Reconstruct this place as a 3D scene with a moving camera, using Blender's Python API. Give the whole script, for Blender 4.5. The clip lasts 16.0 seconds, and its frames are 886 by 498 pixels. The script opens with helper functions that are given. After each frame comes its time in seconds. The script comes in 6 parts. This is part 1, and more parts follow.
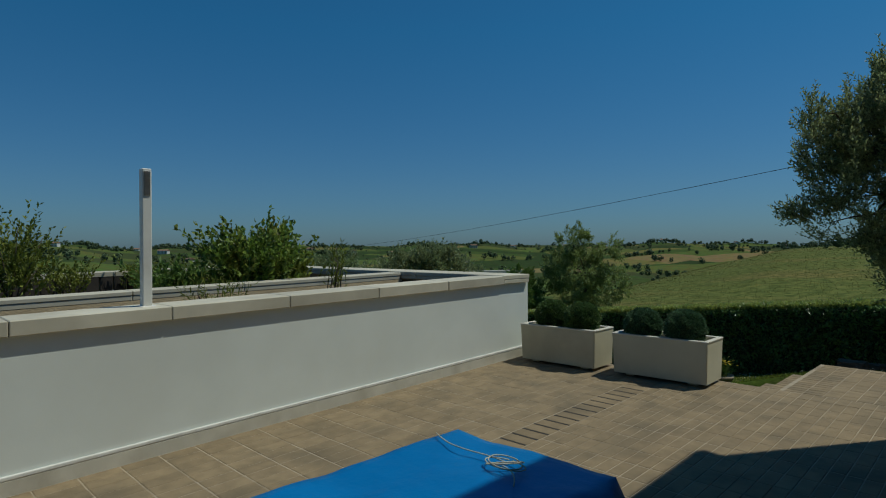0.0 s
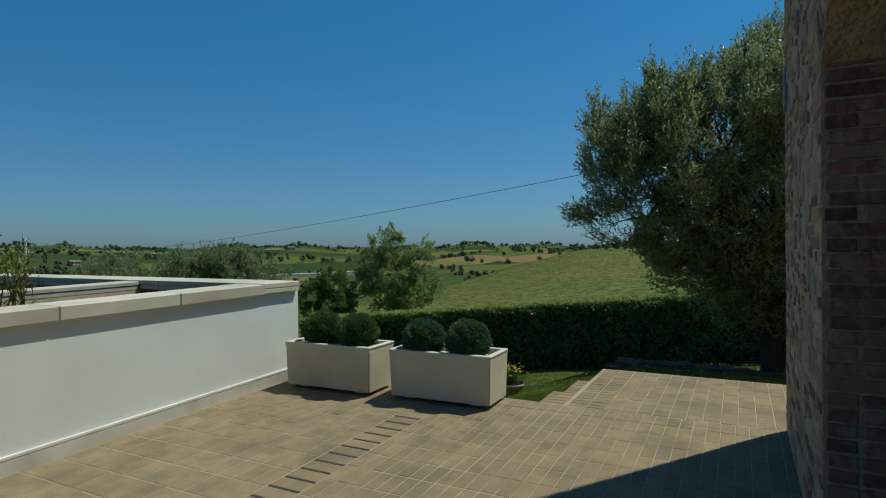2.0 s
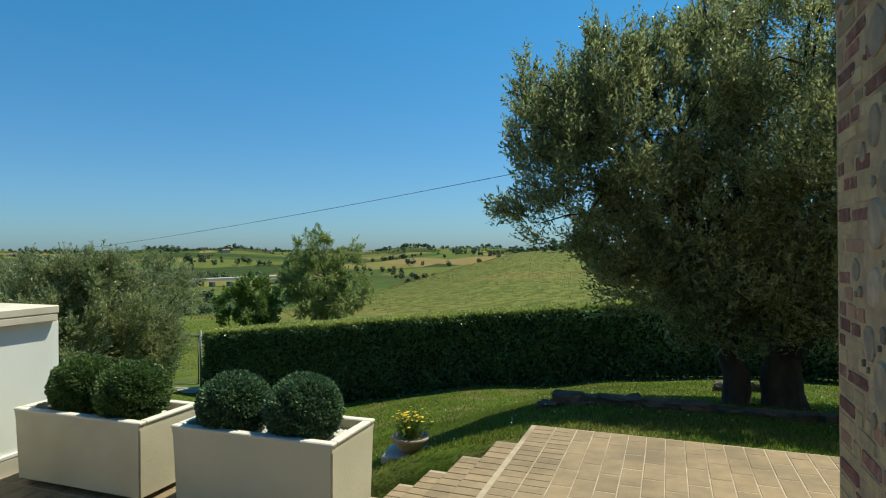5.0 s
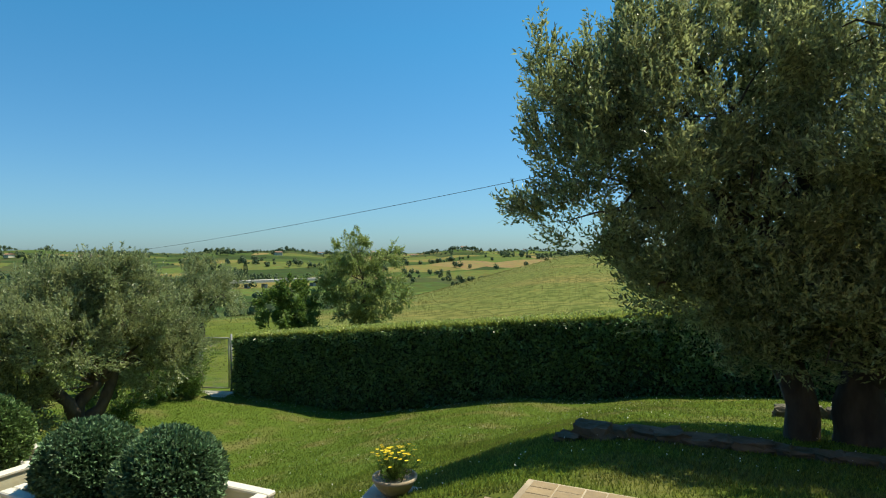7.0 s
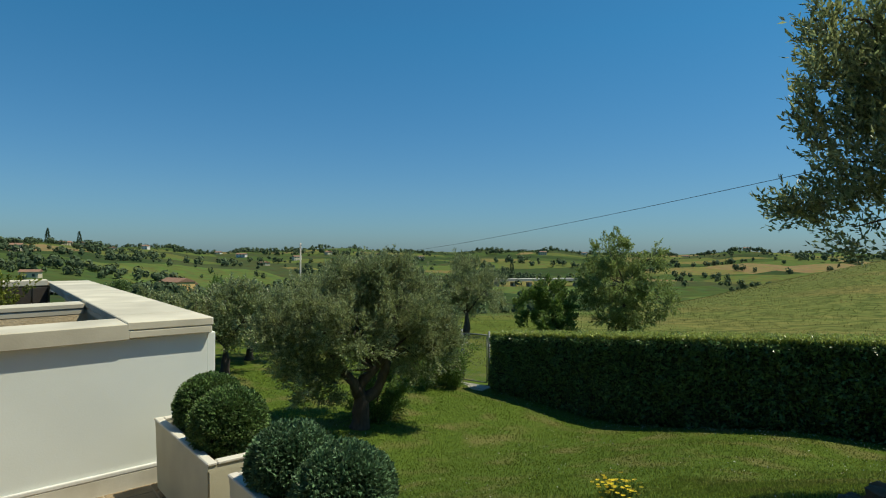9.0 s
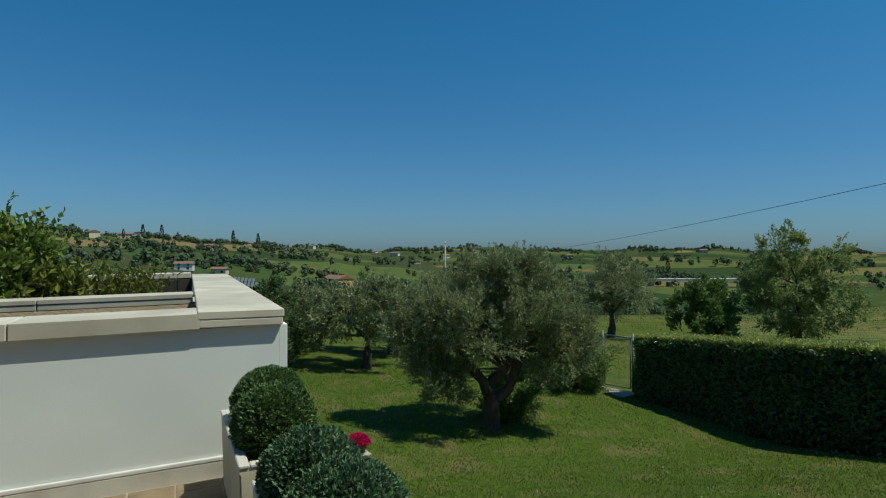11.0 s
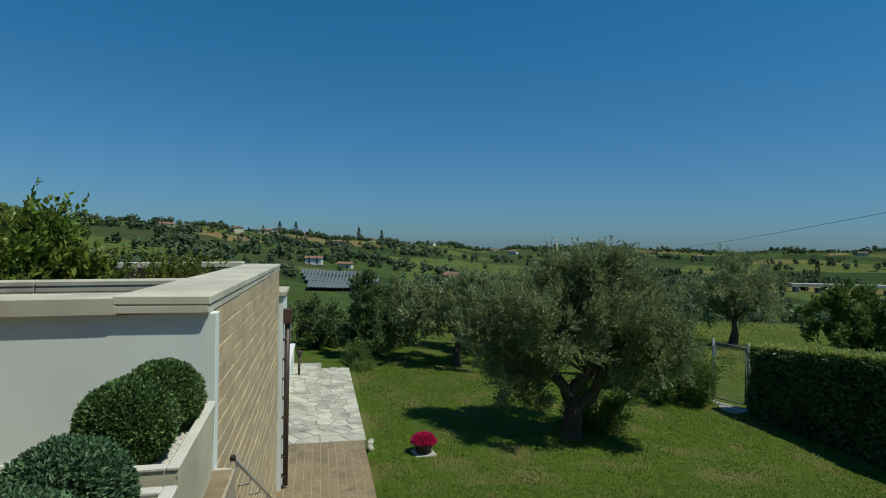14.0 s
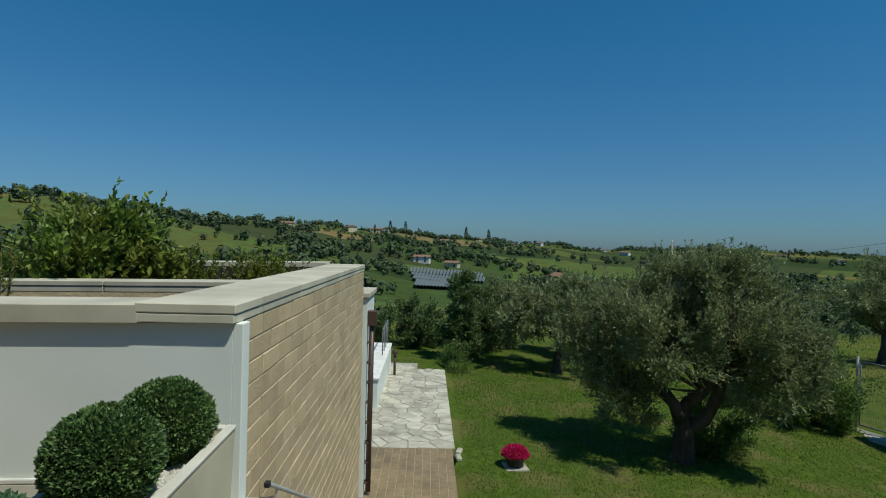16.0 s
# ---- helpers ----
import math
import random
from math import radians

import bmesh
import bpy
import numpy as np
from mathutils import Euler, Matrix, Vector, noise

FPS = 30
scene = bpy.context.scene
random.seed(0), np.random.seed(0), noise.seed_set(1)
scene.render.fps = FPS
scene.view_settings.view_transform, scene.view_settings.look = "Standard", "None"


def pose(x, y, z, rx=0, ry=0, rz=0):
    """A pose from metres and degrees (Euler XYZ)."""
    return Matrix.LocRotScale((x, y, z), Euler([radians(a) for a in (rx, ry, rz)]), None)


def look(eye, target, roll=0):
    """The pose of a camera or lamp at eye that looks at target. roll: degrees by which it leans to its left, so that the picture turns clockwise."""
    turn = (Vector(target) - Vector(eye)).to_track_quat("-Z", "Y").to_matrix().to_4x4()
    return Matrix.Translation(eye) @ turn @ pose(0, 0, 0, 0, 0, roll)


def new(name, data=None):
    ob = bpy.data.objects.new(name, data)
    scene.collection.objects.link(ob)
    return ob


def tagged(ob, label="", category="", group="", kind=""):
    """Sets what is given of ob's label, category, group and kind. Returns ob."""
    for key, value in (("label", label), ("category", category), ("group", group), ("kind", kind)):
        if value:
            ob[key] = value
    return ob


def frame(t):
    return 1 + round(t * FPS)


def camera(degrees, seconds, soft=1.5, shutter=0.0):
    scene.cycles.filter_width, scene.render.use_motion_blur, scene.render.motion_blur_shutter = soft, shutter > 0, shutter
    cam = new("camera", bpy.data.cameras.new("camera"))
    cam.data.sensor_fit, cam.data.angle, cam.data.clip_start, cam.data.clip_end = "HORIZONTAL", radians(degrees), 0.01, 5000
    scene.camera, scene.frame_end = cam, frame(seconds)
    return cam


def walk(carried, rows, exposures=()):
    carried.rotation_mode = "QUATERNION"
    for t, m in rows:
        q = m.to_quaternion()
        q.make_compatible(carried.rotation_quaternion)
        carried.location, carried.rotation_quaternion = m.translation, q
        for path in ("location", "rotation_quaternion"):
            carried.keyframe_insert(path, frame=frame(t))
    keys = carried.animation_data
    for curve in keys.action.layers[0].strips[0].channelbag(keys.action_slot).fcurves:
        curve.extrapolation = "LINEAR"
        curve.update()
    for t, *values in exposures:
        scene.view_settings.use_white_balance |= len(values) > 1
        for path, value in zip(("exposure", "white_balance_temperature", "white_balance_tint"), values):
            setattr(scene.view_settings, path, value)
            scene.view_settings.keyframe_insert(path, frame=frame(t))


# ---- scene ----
cam = camera(74.9, 16.0, 1.1)
PATH = [
    (0, (4.633, -6.193, 1.431), (3.223, -4.774, 1.423), -0.3),
    (0.5, (4.599, -5.924, 1.434), (3.337, -4.373, 1.424), -0.5),
    (1, (4.492, -5.567, 1.438), (3.336, -3.935, 1.427), -0.3),
    (1.5, (4.428, -5.227, 1.418), (3.41, -3.505, 1.41), -0.4),
    (2, (4.377, -4.924, 1.421), (3.465, -3.144, 1.416), -0.4),
    (2.5, (4.277, -4.556, 1.404), (3.436, -2.742, 1.402), -0.4),
    (3, (4.216, -4.217, 1.419), (3.451, -2.369, 1.415), -0.6),
    (3.5, (4.195, -3.864, 1.428), (3.469, -2.001, 1.426), -0.7),
    (4, (4.11, -3.489, 1.402), (3.391, -1.623, 1.4), -0.6),
    (4.2, (4.089, -3.326, 1.408), (3.366, -1.461, 1.412), -0.5),
    (6.3, (3.93, -1.955, 1.437), (3.199, -0.094, 1.436), -0.4),
    (6.5, (3.961, -1.844, 1.411), (3.203, 0.007, 1.416), -0.4),
    (7, (4.091, -1.622, 1.431), (3.213, 0.175, 1.444), -0.3),
    (7.5, (4.127, -1.439, 1.455), (3.165, 0.314, 1.464), -0.1),
    (8, (4.115, -1.362, 1.519), (3.03, 0.318, 1.528), 0.1),
    (8.5, (4.296, -1.231, 1.495), (2.960, 0.257, 1.508), -0.1),
    (9, (4.209, -1.2, 1.521), (2.638, 0.039, 1.534), 0.3),
    (9.5, (4.127, -1.127, 1.506), (2.385, -0.146, 1.514), 0.6),
    (9.7, (4.09, -1.092, 1.501), (2.308, -0.184, 1.507), 0.6),
    (11.8, (3.947, -0.141, 1.435), (2.104, 0.637, 1.437), 0.4),
    (12, (3.900, -0.056, 1.442), (2.051, 0.706, 1.441), 0.6),
    (12.5, (3.815, 0.169, 1.429), (1.949, 0.888, 1.425), 0.8),
    (13, (3.777, 0.351, 1.415), (1.888, 1.01, 1.414), 0.8),
    (13.5, (3.829, 0.52, 1.405), (1.905, 1.068, 1.409), 0.8),
    (14, (3.739, 0.686, 1.374), (1.783, 1.103, 1.37), 0.9),
    (14.5, (3.517, 0.812, 1.387), (1.539, 1.109, 1.372), 1.1),
    (15, (3.355, 0.965, 1.394), (1.367, 1.186, 1.379), 1.1),
    (15.5, (3.212, 1.044, 1.397), (1.216, 1.164, 1.382), 1.2),
    (16, (3.163, 1.068, 1.41), (1.164, 1.119, 1.397), 1.5),
]
EXPOSURES = [(0, -0.7, 6200, 1), (1, -0.5, 6200, 1), (2, -0.2, 6300, 1), (3.5, 0.2, 6500, 2), (4.2, 0.35, 6600, 2), (6.5, 0.8, 7300, 2), (7.5, 0.77, 7300, 2), (8.5, 0.52, 7200, 2), (9, 0.22, 7000, 2), (9.7, -0.1, 6500, 1), (12.5, -0.15, 6300, 1), (16, -0.25, 6300, 1)]
walk(cam, [(t, look(eye, target, roll)) for t, eye, target, roll in PATH], EXPOSURES)

# ---- the lie of the land ----
STEP, RISE, TOP_X, PATH_Z = 0.30, 0.16, 2.96, -2.75
FLIGHT_1, LANDING, FLIGHT_2 = 5, -0.35, 13
TERRACE_TILT = 0.030


def ease(a, b, v):
    u = np.clip((np.asarray(v, float) - a) / (b - a), 0, 1)
    return u * u * (3 - 2 * u)


def terrace_z(y):
    return TERRACE_TILT * np.minimum(0, np.asarray(y, float))


def stair_z(x):
    """The line of the stairs: a short flight, a landing, a long flight, the path."""
    a = -np.clip((TOP_X - x) / STEP, 0, FLIGHT_1) * RISE
    return np.maximum(PATH_Z, a - np.clip((LANDING - x) / STEP, 0, FLIGHT_2) * RISE)


def lawn(x, y):
    """The garden's slope, without the stairs cut into it."""
    d = 0.5 * (3.1 - x + np.sqrt((3.1 - x) ** 2 + 0.8))
    z = -0.08 - 2.5 * ease(0, 11, d) ** 0.9 - 0.5 * ease(0, 3, d) - (0.052 + 0.105 * np.exp(-d / 4.0)) * np.clip(y - 2, 0, 14)
    z = z - 0.40 * np.exp(-((x - 1.8) / 2.8) ** 2) * ease(4, 13, y)
    return z + 0.02 * np.sin(x * 1.3 + 1) * np.sin(y * 1.1) * ease(2.2, 4, y)


RIDGE_PHI = [-60, 0, 12, 30, 50, 70, 82, 90, 96, 104, 112, 124, 150, 200]
RIDGE_ELEV = [0.5, 0.3, 0.1, 0.05, 0.15, 0.1, 0.25, 0.85, 1.3, 1.65, 2.05, 2.8, 3.4, 2.0]
RIDGE_DIST = [900, 1100, 1300, 1500, 1500, 1300, 1000, 800, 700, 600, 520, 450, 450, 600]
VALLEY_Z = [-6, -12, -22, -26, -26, -22, -17, -15, -13, -12, -11, -10, -8, -6]
VALLEY_R = [250, 330, 360, 300, 240, 170, 130, 120, 120, 110, 100, 90, 90, 100]


def far_land(x, y):
    r = np.hypot(x, y) + 1e-6
    phi = np.degrees(np.arctan2(-x, y))
    phi = np.where(phi < -60, phi + 360, phi)
    elev, rr = np.interp(phi, RIDGE_PHI, RIDGE_ELEV), np.interp(phi, RIDGE_PHI, RIDGE_DIST)
    elev = elev + 0.16 * np.sin(phi * 0.31 + 1) + 0.10 * np.sin(phi * 0.83) + 0.05 * np.sin(phi * 1.9)
    vz, vr = np.interp(phi, RIDGE_PHI, VALLEY_Z), np.interp(phi, RIDGE_PHI, VALLEY_R)
    top = 1.4 + np.tan(np.radians(elev)) * rr
    z = np.where(r < vr, -3.9 + (vz + 3.9) * ease(24, 1.0 * vr, r), vz + (top - vz) * ease(vr, rr, r))
    z = np.where(r > rr, top + (-42 - top) * ease(rr, rr + 1500, r), z)
    roll = np.sin(x * 0.011 + 1.3) * np.sin(y * 0.013 + 0.4) + 0.6 * np.sin(x * 0.027 + y * 0.019) + 0.35 * np.sin(x * 0.06 - y * 0.05 + 2)
    z = z + roll * 2.2 * ease(60, 400, r) * (1 - ease(rr * 0.75, rr + 900, r)) 
    # the mown slope that rises behind the hedge
    along = ease(36, 2, phi) * np.where(phi > 120, 0, 1)
    hill = -3.9 + (3.6 + 1.7 * ease(18, 5, phi)) * ease(18, 165, r)
    near = along * (1 - ease(175, 330, r))
    z = z + (hill - z) * np.clip(near * 1.35, 0, 1)
    return z


def ground(x, y):
    x, y = np.asarray(x, float), np.asarray(y, float)
    r = np.hypot(x + 6, y - 6)
    z = lawn(x, y)
    z = z + (far_land(x, y) - z) * ease(17, 36, r)
    walk_z = stair_z(x)
    cut = (1 - ease(1.91, 2.05, y + 0.25 * (x < -4.2))) * (x < TOP_X + 0.01) * (x > -8.67)
    z = z + (np.minimum(z, walk_z - 0.45) - z) * cut
    cut = (1 - ease(1.72, 1.95, y)) * (x > -18) * (x <= -8.67) * (y > -0.4)
    z = z + (PATH_Z - 0.06 - z) * cut
    under = (y < 1.91) * (x >= TOP_X - 0.1) * (x < 60) * (y > -40)
    z = np.where(under, np.minimum(z, terrace_z(y) - 0.4), z)
    under = (y < -0.3) * (x < TOP_X) * (x > -13) * (y > -40)
    return np.where(under, -3.4, z)

# ---- world, sun ----
SUN_EL, SUN_AZ = radians(62), math.atan2(0.59, 0.81)
world = bpy.data.worlds.new("sky")
scene.world = world
world.use_nodes = True
wn = world.node_tree.nodes
sky = wn.new("ShaderNodeTexSky")
sky.sky_type, sky.sun_disc = "NISHITA", False
sky.sun_elevation, sky.sun_rotation = SUN_EL, SUN_AZ
sky.altitude, sky.air_density, sky.dust_density, sky.ozone_density = 200, 1.0, 0.6, 3.0
wn["Background"].inputs["Strength"].default_value = 0.085
# the deep clear blue of the day: the sky's colour graded smoothly by height
wl = world.node_tree.links
way = wn.new("ShaderNodeTexCoord")
split = wn.new("ShaderNodeSeparateXYZ")
grade = wn.new("ShaderNodeValToRGB")
for i, (at, c) in enumerate(((0.0, (0.41, 0.62, 0.92)), (0.10, (0.41, 0.69, 0.95)), (0.35, (0.265, 0.825, 1.10)), (0.8, (0.245, 0.82, 1.15)))):
    e = grade.color_ramp.elements[i] if i < 2 else grade.color_ramp.elements.new(at)
    e.position, e.color = at, (*c, 1)
mixed = wn.new("ShaderNodeMix")
mixed.data_type, mixed.blend_type = "RGBA", "MULTIPLY"
mixed.inputs[0].default_value = 1.0
wl.new(way.outputs["Generated"], split.inputs[0])
wl.new(split.outputs["Z"], grade.inputs[0])
wl.new(sky.outputs[0], mixed.inputs[6])
wl.new(grade.outputs[0], mixed.inputs[7])
wl.new(mixed.outputs[2], wn["Background"].inputs["Color"])
sun = new("sun", bpy.data.lights.new("sun", "SUN"))
sun.data.energy, sun.data.angle, sun.data.color = 4.3, radians(0.53), (1.0, 0.93, 0.80)
sun.matrix_world = look((math.sin(SUN_AZ) * math.cos(SUN_EL) * 50, math.cos(SUN_AZ) * math.cos(SUN_EL) * 50, math.sin(SUN_EL) * 50), (0, 0, 0))

# ---- materials ----


def mat(name, a, b, scale=6.0, rough=0.8, bump=0.15, fine=60.0, stain=None, stain_scale=0.8, stain_amount=0.5, metal=0.0, spread=0.0, island=0.0, stretch=(1, 1, 1), leaf=0.0, spec=0.4):
    """Two tones by noise, a third in patches, fine relief, and tones that differ from piece to piece."""
    m = bpy.data.materials.new(name)
    m.use_nodes = True
    n, l = m.node_tree.nodes, m.node_tree.links
    p = n["Principled BSDF"]
    p.inputs["Roughness"].default_value, p.inputs["Metallic"].default_value = rough, metal
    p.inputs["Specular IOR Level"].default_value = spec
    geo = n.new("ShaderNodeNewGeometry")
    place = n.new("ShaderNodeMapping")
    place.inputs["Scale"].default_value = stretch
    l.new(geo.outputs["Position"], place.inputs["Vector"])

    def noise_tex(s, detail):
        t = n.new("ShaderNodeTexNoise")
        t.inputs["Scale"].default_value, t.inputs["Detail"].default_value = s, detail
        l.new(place.outputs[0], t.inputs["Vector"])
        return t.outputs["Fac"]

    def blend(fac, x, y):
        k = n.new("ShaderNodeMix")
        k.data_type = "RGBA"
        for sock, v in ((k.inputs[0], fac), (k.inputs[6], x), (k.inputs[7], y)):
            if hasattr(v, "links"):
                l.new(v, sock)
            else:
                sock.default_value = v if isinstance(v, float) else (*v, 1)
        return k.outputs[2]

    def ramp(fac, lo, hi, top=1.0):
        r = n.new("ShaderNodeMapRange")
        r.inputs[1].default_value, r.inputs[2].default_value, r.inputs[4].default_value = lo, hi, top
        l.new(fac, r.inputs[0])
        return r.outputs[0]

    col = blend(ramp(noise_tex(scale, 6), 0.3, 0.7), a, b)
    if stain:
        col = blend(ramp(noise_tex(stain_scale, 5), 0.48, 0.68, stain_amount), col, stain)
    for amount, node, sock in ((spread, "ShaderNodeObjectInfo", "Random"), (island, "ShaderNodeNewGeometry", "Random Per Island")):
        if amount:
            h = n.new("ShaderNodeHueSaturation")
            r = n.new("ShaderNodeMapRange")
            r.inputs[3].default_value, r.inputs[4].default_value = 1 - amount, 1 + amount
            l.new(n.new(node).outputs[sock], r.inputs[0])
            l.new(r.outputs[0], h.inputs["Value"])
            l.new(col, h.inputs["Color"])
            col = h.outputs[0]
    l.new(col, p.inputs["Base Color"])
    if bump:
        u = n.new("ShaderNodeBump")
        u.inputs["Strength"].default_value, u.inputs["Distance"].default_value = bump, 0.02
        l.new(noise_tex(fine, 4), u.inputs["Height"])
        l.new(u.outputs[0], p.inputs["Normal"])
    if leaf:
        t = n.new("ShaderNodeBsdfTranslucent")
        l.new(col, t.inputs["Color"])
        k = n.new("ShaderNodeMixShader")
        k.inputs[0].default_value = leaf
        l.new(p.outputs[0], k.inputs[1])
        l.new(t.outputs[0], k.inputs[2])
        l.new(k.outputs[0], n["Material Output"].inputs["Surface"])
    return m


